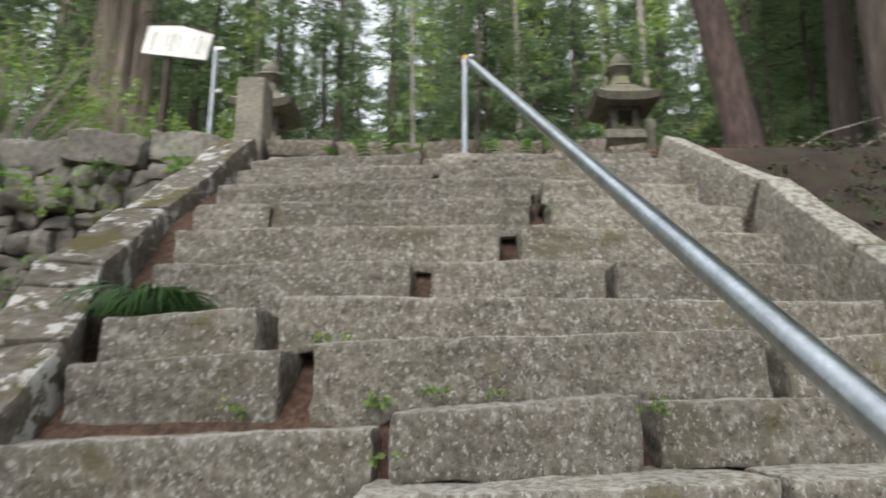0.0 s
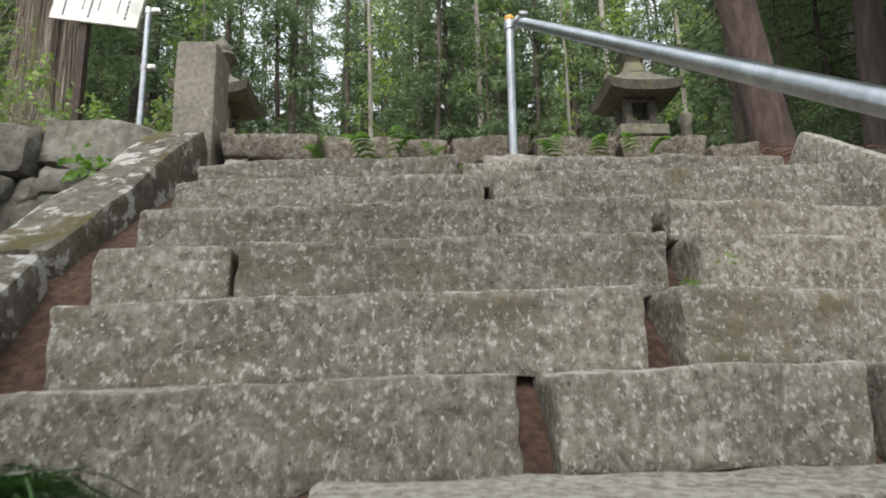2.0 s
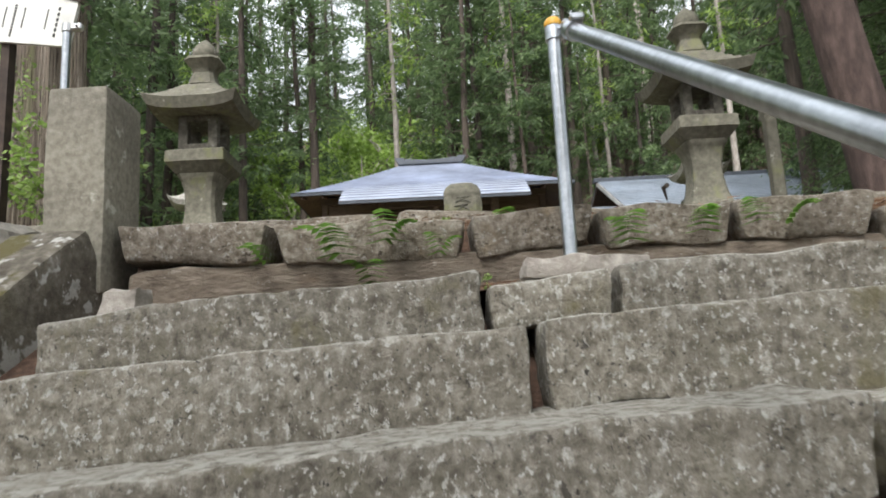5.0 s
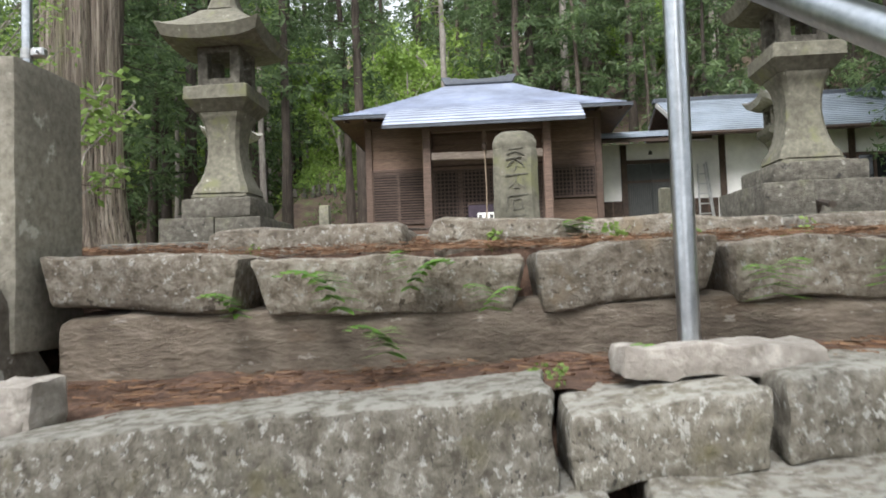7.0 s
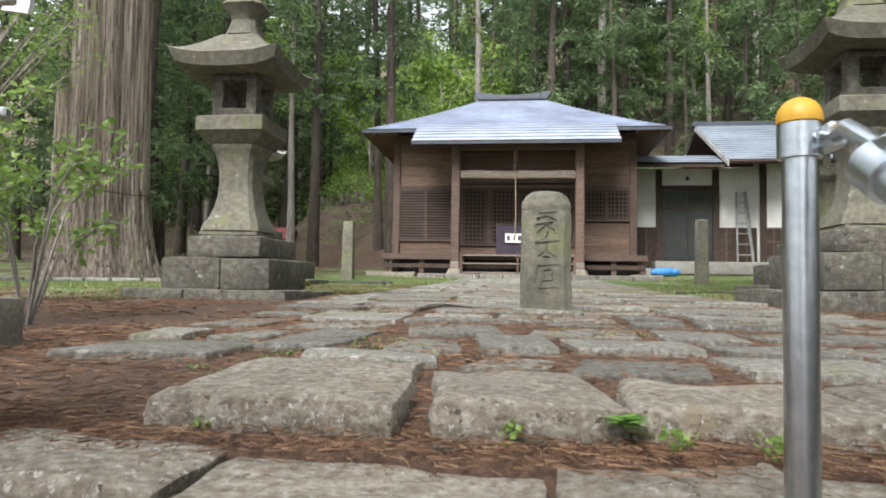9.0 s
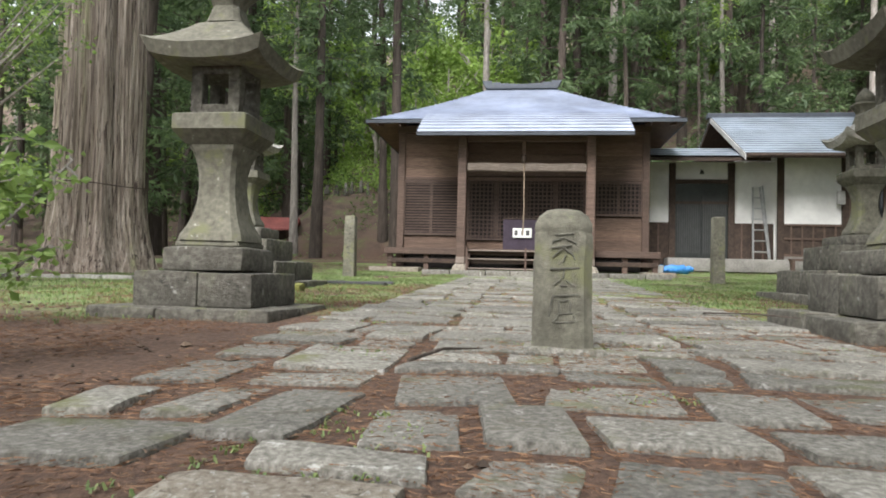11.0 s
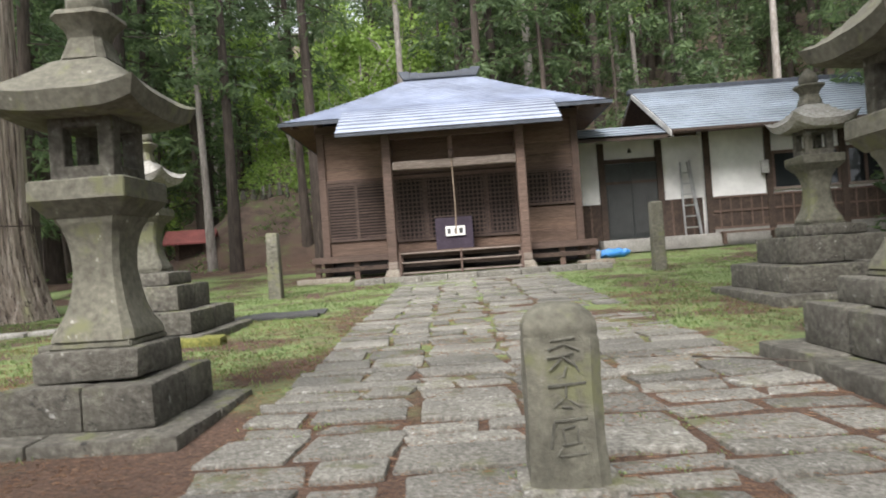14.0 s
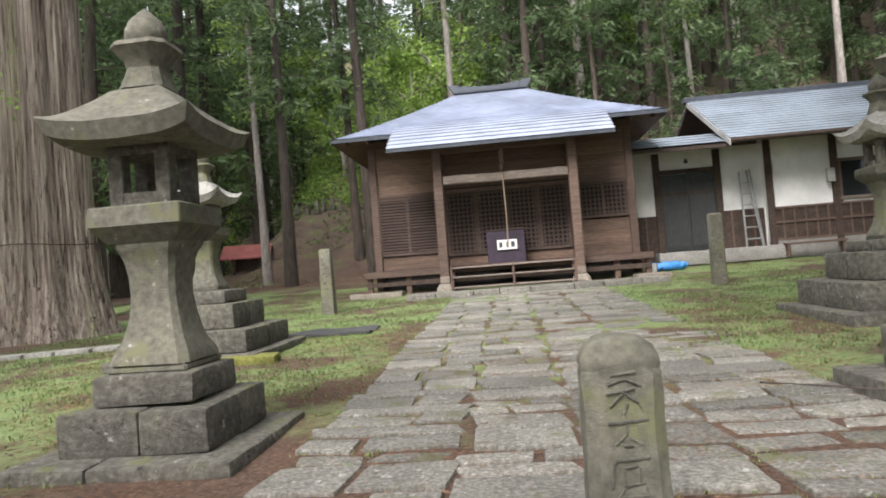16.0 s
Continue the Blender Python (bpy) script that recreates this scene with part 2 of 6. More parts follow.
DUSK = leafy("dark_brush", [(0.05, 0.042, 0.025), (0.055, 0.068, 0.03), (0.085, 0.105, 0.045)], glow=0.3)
SEDGE = leafy("dark_sedge", [(0.03, 0.07, 0.02), (0.05, 0.11, 0.03), (0.08, 0.15, 0.05)], glow=0.3)
LITTER = leafy("clods_and_chips", [(0.03, 0.02, 0.015), (0.075, 0.048, 0.034), (0.16, 0.11, 0.08)], 0.95, 0.0)
NEEDLES = leafy("fallen_needles", [(0.10, 0.05, 0.029), (0.19, 0.10, 0.058), (0.29, 0.175, 0.108)], 0.9, 0.05)


# ---- mesh helpers ----
def part(name, bm, material, parent=None, label="", smooth=True):
    me = bpy.data.meshes.new(name)
    bm.to_mesh(me)
    bm.free()
    if smooth:
        me.polygons.foreach_set("use_smooth", [True] * len(me.polygons))
        me.set_sharp_from_angle(angle=radians(36))
    me.materials.append(material)
    ob = new(name, me)
    ob.parent = parent
    return tagged(ob, label)


def raw(name, verts, faces, material, parent=None, label="", smooth=False):
    me = bpy.data.meshes.new(name)
    me.from_pydata(verts, [], faces)
    me.polygons.foreach_set("use_smooth", [smooth] * len(me.polygons))
    me.materials.append(material)
    me.update()
    ob = new(name, me)
    ob.parent = parent
    return tagged(ob, label)


def base(name, label, category, x=0.0, y=0.0, z=0.0, rz=0.0, group="", kind=""):
    ob = new(name)
    ob.matrix_world = pose(x, y, z, 0, 0, rz)
    ob.empty_display_size = 0.1
    return tagged(ob, label, category, group, kind)


def box(x0, y0, z0, x1, y1, z1, bev=0.0, bm=None):
    bm = bm or bmesh.new()
    vs = bmesh.ops.create_cube(bm, size=1, matrix=Matrix.LocRotScale(((x0 + x1) / 2, (y0 + y1) / 2, (z0 + z1) / 2), None, (x1 - x0, y1 - y0, z1 - z0)))["verts"]
    if bev:
        es = list({e for v in vs for e in v.link_edges})
        bmesh.ops.bevel(bm, geom=es, offset=bev, segments=1, affect="EDGES", profile=0.6)
    return bm


def tube(points, radii, sides=10, bm=None, cap=True):
    """A round rod along points."""
    bm = bm or bmesh.new()
    rings = []
    pts = [Vector(p) for p in points]
    for i, p in enumerate(pts):
        d = (pts[min(i + 1, len(pts) - 1)] - pts[max(i - 1, 0)]).normalized()
        a = d.orthogonal().normalized() if abs(d.z) < 0.95 else Vector((1, 0, 0))
        a = (a - d * a.dot(d)).normalized()
        b = d.cross(a)
        r = radii[i] if isinstance(radii, (list, tuple)) else radii
        rings.append([bm.verts.new(p + (a * math.cos(t) + b * math.sin(t)) * r) for t in (2 * math.pi * k / sides for k in range(sides))])
    for r0, r1 in zip(rings, rings[1:]):
        for k in range(sides):
            bm.faces.new((r0[k], r0[(k + 1) % sides], r1[(k + 1) % sides], r1[k]))
    if cap:
        bm.faces.new(rings[0][::-1])
        bm.faces.new(rings[-1])
    return bm


def stone(x0, y0, z0, x1, y1, z1, seed=0, bev=0.03, amp=0.015, seg=0.14, freq=3.5, taper=0.0, cap=14):
    """A hewn block: bevelled, cut up and knocked about. x, y, z are its corners."""
    bm = box(x0, y0, z0, x1, y1, z1)
    if taper:
        for v in bm.verts:
            if v.co.z < (z0 + z1) / 2:
                v.co.x += taper * (1 if v.co.x < (x0 + x1) / 2 else -1)
                v.co.y += taper * (1 if v.co.y < (y0 + y1) / 2 else -1)
    for axis, length in ((0, x1 - x0), (1, y1 - y0), (2, z1 - z0)):
        n = int(length / seg)
        if n > 0:
            es = [e for e in bm.edges if abs((e.verts[0].co - e.verts[1].co)[axis]) > length * 0.6]
            bmesh.ops.subdivide_edges(bm, edges=es, cuts=min(n, cap), use_grid_fill=True)
    sharp = [e for e in bm.edges if len(e.link_faces) == 2 and e.calc_face_angle(0) > 0.7]
    bmesh.ops.bevel(bm, geom=sharp, offset=bev, segments=2, affect="EDGES", profile=0.55)
    off = Vector((seed * 3.71, seed * 1.37, seed * 2.11))
    for v in bm.verts:
        p = v.co * freq + off
        v.co += noise.noise_vector(p) * amp + noise.noise_vector(p * 3.3) * amp * 0.45
    return bm


def interp(v, xs, ys):
    return float(np.interp(v, xs, ys))


def gz(y):
    """Height of the court along its length."""
    return interp(y, (0, 6, 7, 9, 11, 13, 20, 24, 27, 32), (-0.30, -0.30, -0.2, -0.1, -0.05, -0.01, 0.18, 0.36, 0.66, 0.8))


def smooth01(a, b, v):
    t = min(1, max(0, (v - a) / (b - a)))
    return t * t * (3 - 2 * t)


STAIR_Y = {1: 5.95, 2: 5.52, 3: 5.30, 4: 4.98, 5: 4.78, 6: 4.53, 7: 4.25, 8: 3.79, 9: 3.54, 10: 3.285, 11: 3.0, 12: 2.7, 13: 2.4, 14: 2.1}
STAIR_Z = {1: -0.30, 2: -0.54, 3: -0.69, 4: -0.89, 5: -1.08, 6: -1.30, 7: -1.53, 8: -1.78, 9: -1.95, 10: -2.17, 11: -2.37, 12: -2.55, 13: -2.76, 14: -2.97}


def stair_line(y):
    ks = sorted(STAIR_Y, reverse=True)
    return interp(y, [STAIR_Y[k] for k in ks], [STAIR_Z[k] for k in ks])


def height(x, y):
    """The lie of the land."""
    n = noise.noise(Vector((x * 0.35, y * 0.35, 0))) * 0.05
    top = gz(y) + n * 0.5
    # hillside behind the hall
    start = 31.5 if x > -11 else 36
    up = max(0.0, y - start)
    hill = 3.0 * smooth01(0, 6, up) * smooth01(-13, -10, x) + 0.43 * max(0.0, up - 5)
    hill += 0.32 * max(0.0, x - 19) + 0.10 * max(0.0, -x - 22)
    rough_n = noise.noise(Vector((x * 0.12, y * 0.12, 3))) * min(1.6, 0.05 * max(up, x - 15, -x - 15, 0))
    top += min(hill, 55) + rough_n
    if y > 6.5:
        return top
    line = stair_line(min(6.0, max(2.0, y))) - 0.6 * max(0.0, 2.0 - y) if y < 2.0 else stair_line(min(6.0, y))
    line = max(line, -3.15)
    under = max(stair_line(max(2.0, min(6.0, y) - 0.09 * x)) - 0.275 if y > 1.9 else -3.15, -3.15)
    bank = line - 0.34 + 0.17 * max(0, x - 2.0) + n * 3 + 0.06 * noise.noise(Vector((x * 2.1, y * 2.1, 5)))
    low = -3.15 + n if x < -1.62 else under if x < 1.95 else bank
    low = min(low, -0.55) if x < 1.95 else min(low, top + 1.2)
    edge = 6.2 if x < 1.95 else 5.9
    t = smooth01(edge - 0.12, edge + 0.12, y)
    return low * (1 - t) + top * t


# ---- ground ----
def ground_material():
    m = surf("court_ground", [(0.036, 0.021, 0.014), (0.092, 0.054, 0.036), (0.175, 0.108, 0.072)], 34, 1.1, 1.0, 0.8, 70, (), 0, depth=0.02)
    nt = m.node_tree
    bsdf = nt.nodes["Principled BSDF"]
    col = bsdf.inputs["Base Color"].links[0].from_socket
    geo = nt.nodes.new("ShaderNodeNewGeometry")
    pos = geo.outputs["Position"]
    sep = nt.nodes.new("ShaderNodeSeparateXYZ")
    nt.links.new(pos, sep.inputs[0])
    wob = tex(nt, pos, 0.9, 5)

    def add(a, b, k):
        q = nt.nodes.new("ShaderNodeMath")
        q.operation = "MULTIPLY_ADD"
        nt.links.new(b, q.inputs[0])
        q.inputs[1].default_value = k
        nt.links.new(a, q.inputs[2])
        return q.outputs[0]

    lawn = step(nt, add(add(sep.outputs[1], wob, 4.0), step(nt, sep.outputs[0], -2.2, -3.6), 1.5), 12.6, 14.2)
    end = step(nt, add(sep.outputs[1], wob, 3.0), 31.0, 28.5)
    both = nt.nodes.new("ShaderNodeMath")
    both.operation = "MULTIPLY"
    nt.links.new(lawn, both.inputs[0])
    nt.links.new(end, both.inputs[1])
    grass = ramp(nt, tex(nt, pos, 14, 6), [(0.3, (0.10, 0.135, 0.048)), (0.55, (0.165, 0.22, 0.075)), (0.75, (0.25, 0.215, 0.13))])
    patch = step(nt, tex(nt, pos, 0.8, 5), 0.58, 0.44)
    gf = nt.nodes.new("ShaderNodeMath")
    gf.operation = "MULTIPLY"
    nt.links.new(both.outputs[0], gf.inputs[0])
    nt.links.new(patch, gf.inputs[1])
    col = mix(nt, gf.outputs[0], col, grass)
    # bank soil: dark humus, with the wood's deep shade put into its colour
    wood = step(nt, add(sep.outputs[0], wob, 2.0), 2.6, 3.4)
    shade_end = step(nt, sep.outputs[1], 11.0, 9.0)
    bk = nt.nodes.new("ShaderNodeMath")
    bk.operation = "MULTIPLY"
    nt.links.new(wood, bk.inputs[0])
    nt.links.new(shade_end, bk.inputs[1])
    shaded_humus = ramp(nt, tex(nt, pos, 3.0, 7), [(0.35, (0.016, 0.012, 0.008)), (0.5, (0.038, 0.026, 0.018)), (0.65, (0.034, 0.042, 0.018))])
    col = mix(nt, bk.outputs[0], col, shaded_humus)
    far = step(nt, sep.outputs[1], 30, 36)
    litter = ramp(nt, tex(nt, pos, 1.3, 7), [(0.35, (0.06, 0.041, 0.03)), (0.5, (0.11, 0.075, 0.056)), (0.62, (0.10, 0.095, 0.045)), (0.74, (0.14, 0.19, 0.065))])
    col = mix(nt, far, col, litter)
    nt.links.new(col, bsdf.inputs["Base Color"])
    return m


def axis(lo, hi, near, far, inner):
    """Grid lines: fine inside inner, coarser outside."""
    out, v = [], inner[0]
    while v < inner[1]:
        out.append(v)
        v += near
    s = near
    while v < hi:
        out.append(v)
        s = min(far, s * 1.25)
        v += s
    out.append(hi)
    v, s = inner[0], near
    while v > lo:
        s = min(far, s * 1.25)
        v -= s
        out.append(max(v, lo))
    return sorted(set(out))


def build_ground():
    xs, ys = axis(-160, 160, 0.2, 5, (-6, 6)), axis(-60, 190, 0.2, 5, (0.5, 15))
    verts = [(x, y, height(x, y)) for y in ys for x in xs]
    n = len(xs)
    faces = [(j * n + i, j * n + i + 1, (j + 1) * n + i + 1, (j + 1) * n + i) for j in range(len(ys) - 1) for i in range(n - 1)]
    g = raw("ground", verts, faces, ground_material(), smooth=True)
    tagged(g, "brown needle-strewn soil with patches of mown grass", "ground", kind="structure")


build_ground()

# ---- stone stair ----
# per course: x from, x to, height of the top at both ends
COURSES = {
    2: [(-1.23, -0.125, -0.625, -0.54), (-0.105, 0.22, -0.58, -0.55), (0.25, 1.45, -0.535, -0.48)],
    3: [(-1.25, -0.04, -0.77, -0.70), (0.01, 1.57, -0.69, -0.60)],
    4: [(-1.24, 0.55, -0.97, -0.865), (0.61, 1.55, -0.885, -0.89)],
    5: [(-1.27, -0.89, -1.14, -1.13), (-0.865, 0.51, -1.12, -1.06), (0.63, 1.72, -1.05, -1.07)],
    6: [(-1.25, 0.33, -1.345, -1.275), (0.44, 1.85, -1.275, -1.30)],
    7: [(-1.22, -0.09, -1.565, -1.53), (0.0, 0.80, -1.53, -1.505), (0.85, 1.86, -1.51, -1.515)],
    8: [(-1.18, -0.62, -1.85, -1.81), (-0.55, 1.88, -1.76, -1.75)],
    9: [(-1.16, -0.47, -2.03, -1.975), (-0.36, 1.21, -1.955, -1.89), (1.27, 1.9, -1.93, -1.88)],
    10: [(-1.2, -0.13, -2.27, -2.22), (-0.08, 0.67, -2.18, -2.12), (0.73, 1.9, -2.14, -2.11)],
    11: [(-1.2, -0.2, -2.46, -2.42), (-0.15, 0.95, -2.38, -2.33), (0.98, 1.9, -2.33, -2.31)],
    12: [(-1.2, 0.2, -2.6, -2.57), (0.26, 1.95, -2.57, -2.55)],
    13: [(-1.2, 0.7, -2.8, -2.78), (0.76, 1.95, -2.78, -2.76)],
    14: [(-1.2, -0.1, -3.0, -2.98), (-0.04, 1.95, -2.98, -2.96)],
}


def lower_top(c, x):
    """Height of the course below at x, on which the stones of course c lie."""
    if c + 1 not in COURSES:
        return STAIR_Z[c] - 0.2
    row = COURSES[c + 1]
    xs = [v for r in row for v in r[:2]]
    zs = [v for r in row for v in r[2:]]
    return interp(x, xs, zs)


def build_stair():
    st = base("stone_stair", "flight of worn lichen-covered granite steps", "stairs", kind="structure")
    k = 0
    for c, row in COURSES.items():
        for xa, xb, za, zb in row:
            k += 1
            depth = 0.47 if c > 2 else 0.30
            h = (za + zb) / 2
            bm = stone(0, 0, -1.0, xb - xa, depth, 0, k, 0.015, 0.0, 0.055, 4.5, cap=30)
            off = Vector((k * 3.7, k * 1.9, 0))
            for v in bm.verts:
                f = v.co.x / (xb - xa)
                top = za * (1 - f) + zb * f
                low = lower_top(c, xa + v.co.x) - 0.008 + 0.008 * noise.noise(Vector((v.co.x * 3, k, 0)))
                g = -v.co.z
                thick = max(0.1, top - low)
                # the bevels keep their size, the middle takes up the height
                if g <= 0.03:
                    z = top - g
                elif g >= 0.97:
                    z = top - thick + (1 - g)
                else:
                    z = top - 0.03 - (g - 0.03) / 0.94 * (thick - 0.06)
                p = Vector((v.co.x, v.co.y, z)) * 4.0 + off
                v.co.z = z - h
                v.co += noise.noise_vector(p) * 0.011 + noise.noise_vector(p * 3.1) * 0.009 + noise.noise_vector(p * 8.0) * 0.004
                v.co.y += 0.09 * (v.co.x - (xb - xa) / 2)
            mid = (xa + xb) / 2
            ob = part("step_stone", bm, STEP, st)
            ob.matrix_world = pose(xa, STAIR_Y[c] + 0.09 * mid + RNG.uniform(-0.015, 0.015), h)
    # kerb stones at the head of the flight
    kerb = base("kerb", "row of rough tan boulders edging the court", "kerb", kind="structure")
    for xa, xb, za, zb, d in ((-1.31, -0.80, -0.265, -0.285, 0.32), (-0.78, -0.145, -0.295, -0.305, 0.3), (-0.13, 0.28, -0.305, -0.27, 0.32), (0.295, 0.74, -0.295, -0.29, 0.32), (0.75, 1.21, -0.29, -0.29, 0.32), (1.23, 1.5, -0.34, -0.31, 0.3)):
        k += 1
        bm = stone(0, 0, -0.135, xb - xa, d, 0, k, 0.018, 0.016, 0.06, 6.0, 0.03)
        for v in bm.verts:
            f = v.co.x / (xb - xa)
            v.co.z += (zb - za) * f
        part("kerb_stone", bm, KERB, kerb).matrix_world = pose(xa, 5.92, za)
    k += 1
    part("footing_stone", stone(0, 0, -0.3, 2.79, 0.4, 0, k, 0.03, 0.022, 0.07, 3.0, cap=40), EARTHY, kerb).matrix_world = pose(-1.28, 5.965, -0.415)
    # copings at both sides
    for name, label, pts, w, mat in (
            ("left_coping", "sloping mossy stone coping with white lichen", [(-1.35, 5.86, -0.28), (-1.45, 4.75, -1.13), (-1.40, 4.06, -1.57), (-1.31, 3.86, -1.70), (-1.20, 3.52, -1.95), (-1.2, 2.9, -2.4), (-1.2, 2.0, -2.95)], -0.26, MOSSY),
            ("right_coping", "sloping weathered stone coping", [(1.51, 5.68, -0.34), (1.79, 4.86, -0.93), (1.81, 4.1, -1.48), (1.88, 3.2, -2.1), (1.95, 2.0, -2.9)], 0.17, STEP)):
        cop = base(name, label, "coping", kind="structure")
        for (xa, ya, za), (xb, yb, zb) in zip(pts, pts[1:]):
            k += 1
            ln = math.hypot(yb - ya, zb - za)
            bm = stone(min(0, w), 0, -0.55, max(0, w), ln - 0.02, 0, k, 0.022, 0.016, 0.1)
            ob = part("coping_stone", bm, mat, cop)
            d = Vector((xa - xb, ya - yb, za - zb))
            yv = d.normalized()
            xv = Vector((1, -d.x / d.y, 0)).normalized()
            zv = xv.cross(yv)
            xv = yv.cross(zv)
            ob.matrix_world = Matrix.Translation((xb, yb, zb)) @ Matrix((xv, yv, zv)).transposed().to_4x4()


build_stair()


def build_soil_ledge():
    verts, faces = [], []
    nx, ny = 60, 10
    for j in range(ny + 1):
        for i in range(nx + 1):
            x, y = -1.3 + 2.8 * i / nx, 5.70 + 0.30 * j / ny
            z = -0.585 + 0.035 * x + 0.05 * j / ny + 0.03 * noise.noise(Vector((x * 6, y * 6, 1)))
            verts.append((x, y, z))
    for j in range(ny):
        for i in range(nx):
            k = j * (nx + 1) + i
            faces.append((k, k + 1, k + nx + 2, k + nx + 1))
    tagged(raw("soil_ledge", verts, faces, DIRT, smooth=True), "strip of brown soil along the top step", "soil", kind="structure")


build_soil_ledge()


def build_rubble_wall():
    """Dry wall of field stones that holds up the court."""
    wall = base("rubble_wall", "dry-laid retaining wall of rough field stones with moss and ferns", "wall", kind="structure")
    rng = random.Random(5)
    z, k = -0.25, 300
    while z > -3.1:
        hgt = rng.uniform(0.22, 0.30) if z > -0.3 else rng.uniform(0.12, 0.2)
        x = -1.62
        while x > -7.5:
            w = rng.uniform(0.34, 0.6) if z > -0.3 else rng.uniform(0.12, 0.3)
            k += 1
            bm = stone(-w / 2, 0, -hgt / 2, w / 2, 0.35, hgt / 2, k, 0.04 if w < 0.16 else 0.055, 0.045, 0.12, 6.0)
            part("wall_stone", bm, WALLS, wall).matrix_world = pose(x - w / 2, 5.86 + 0.07 * z + rng.uniform(-0.06, 0.04), z - hgt / 2 + rng.uniform(-0.03, 0.03), 0, rng.uniform(-8, 8), 0)
            x -= w * 1.02
        z -= hgt * 0.98


build_rubble_wall()


# ---- paved way ----
def build_path():
    way = base("paved_way", "path of worn grey stone slabs with soil in the joints", "path", kind="structure")
    rng = random.Random(11)

    def lay(x0, x1, y0, y1, k, mat=PAVE, bev=0.016, up=0.0):
        ln, dp = x1 - x0, y1 - y0
        bm = stone(-ln / 2, -dp / 2, -0.12, ln / 2, dp / 2, 0, k, bev, 0.007 + bev * 0.25 * (bev > 0.02), 0.16 if bev < 0.02 else 0.09, 5.0)
        skx, sky_ = rng.uniform(-0.06, 0.06), rng.uniform(-0.05, 0.05)
        for v in bm.verts:
            fx, fy = v.co.x / ln, v.co.y / dp
            v.co.x += skx * fy * 1.2
            v.co.y += sky_ * fx * 1.2
        yc = (y0 + y1) / 2
        part("paving_slab", bm, mat, way).matrix_world = pose((x0 + x1) / 2, yc, gz(yc) + up + 0.02 + rng.uniform(-0.012, 0.01), rng.uniform(-0.7, 0.7) + 0.8, rng.uniform(-0.8, 0.8), rng.uniform(-2, 2))

    # the first courses, stone by stone: x from, x to, y from, y to
    first = ((-1.6, -1.1, 6.5, 6.88), (-1.05, -0.5, 6.45, 6.98), (-0.4, -0.01, 6.46, 6.9), (0.07, 0.6, 6.5, 6.84), (0.65, 1.2, 6.45, 6.85), (1.26, 1.75, 6.5, 6.9),
             (-1.75, -1.2, 6.98, 7.36), (-0.95, -0.47, 7.02, 7.22), (-0.36, -0.08, 6.98, 7.24), (-0.02, 0.4, 6.9, 7.28), (0.46, 0.95, 6.92, 7.26), (1.0, 1.5, 6.95, 7.3),
             (-0.72, -0.43, 7.27, 7.71), (-0.37, -0.08, 7.3, 7.79), (-0.02, 0.44, 7.35, 7.69), (0.52, 0.95, 7.32, 7.6), (1.0, 1.55, 7.36, 7.72),
             (-1.16, -0.86, 7.26, 7.9), (-1.44, -1.22, 7.47, 7.92), (-1.78, -1.57, 7.42, 7.8), (-0.73, -0.3, 7.78, 8.32), (-0.16, 0.32, 7.78, 8.2), (0.39, 0.74, 7.68, 8.15), (0.8, 1.5, 7.78, 8.2),
             (-1.36, -0.84, 8.3, 8.97), (-1.33, -0.87, 8.0, 8.24), (-1.78, -1.45, 7.95, 8.5), (-1.75, -1.42, 8.56, 8.95))
    k = 600
    for r in first:
        k += 1
        if r[2] < 6.6:
            lay(r[0] - 0.02, r[1] + 0.02, r[2] - 0.15, r[3], k, KERB, 0.035, -0.055 if r[0] < -1.5 else 0.03)
        else:
            lay(*r, k)
    for xa, xb, ya in ((-1.78, -0.82, 9.02), (-0.77, -0.1, 8.37), (-0.05, 0.66, 8.26), (0.70, 1.78, 8.26)):
        y = ya
        while y < 22.1:
            d = rng.choice((0.22, 0.27, 0.32, 0.38, 0.46))
            gap = rng.uniform(0.02, 0.075)
            j0, j1 = rng.uniform(-0.05, 0.05), rng.uniform(-0.07, 0.03)
            a, b = xa + j0, xb + j1
            k += 1
            if b - a > 0.75 and rng.random() < 0.75 or rng.random() < 0.4:
                m = a + (b - a) * rng.uniform(0.35, 0.65)
                lay(a, m - gap / 2, y, y + d - gap, k)
                k += 1
                lay(m + gap / 2, b, y + rng.uniform(-0.03, 0.03), y + d - gap, k)
            else:
                lay(a, b, y, y + d - gap, k)
            y += d


build_path()


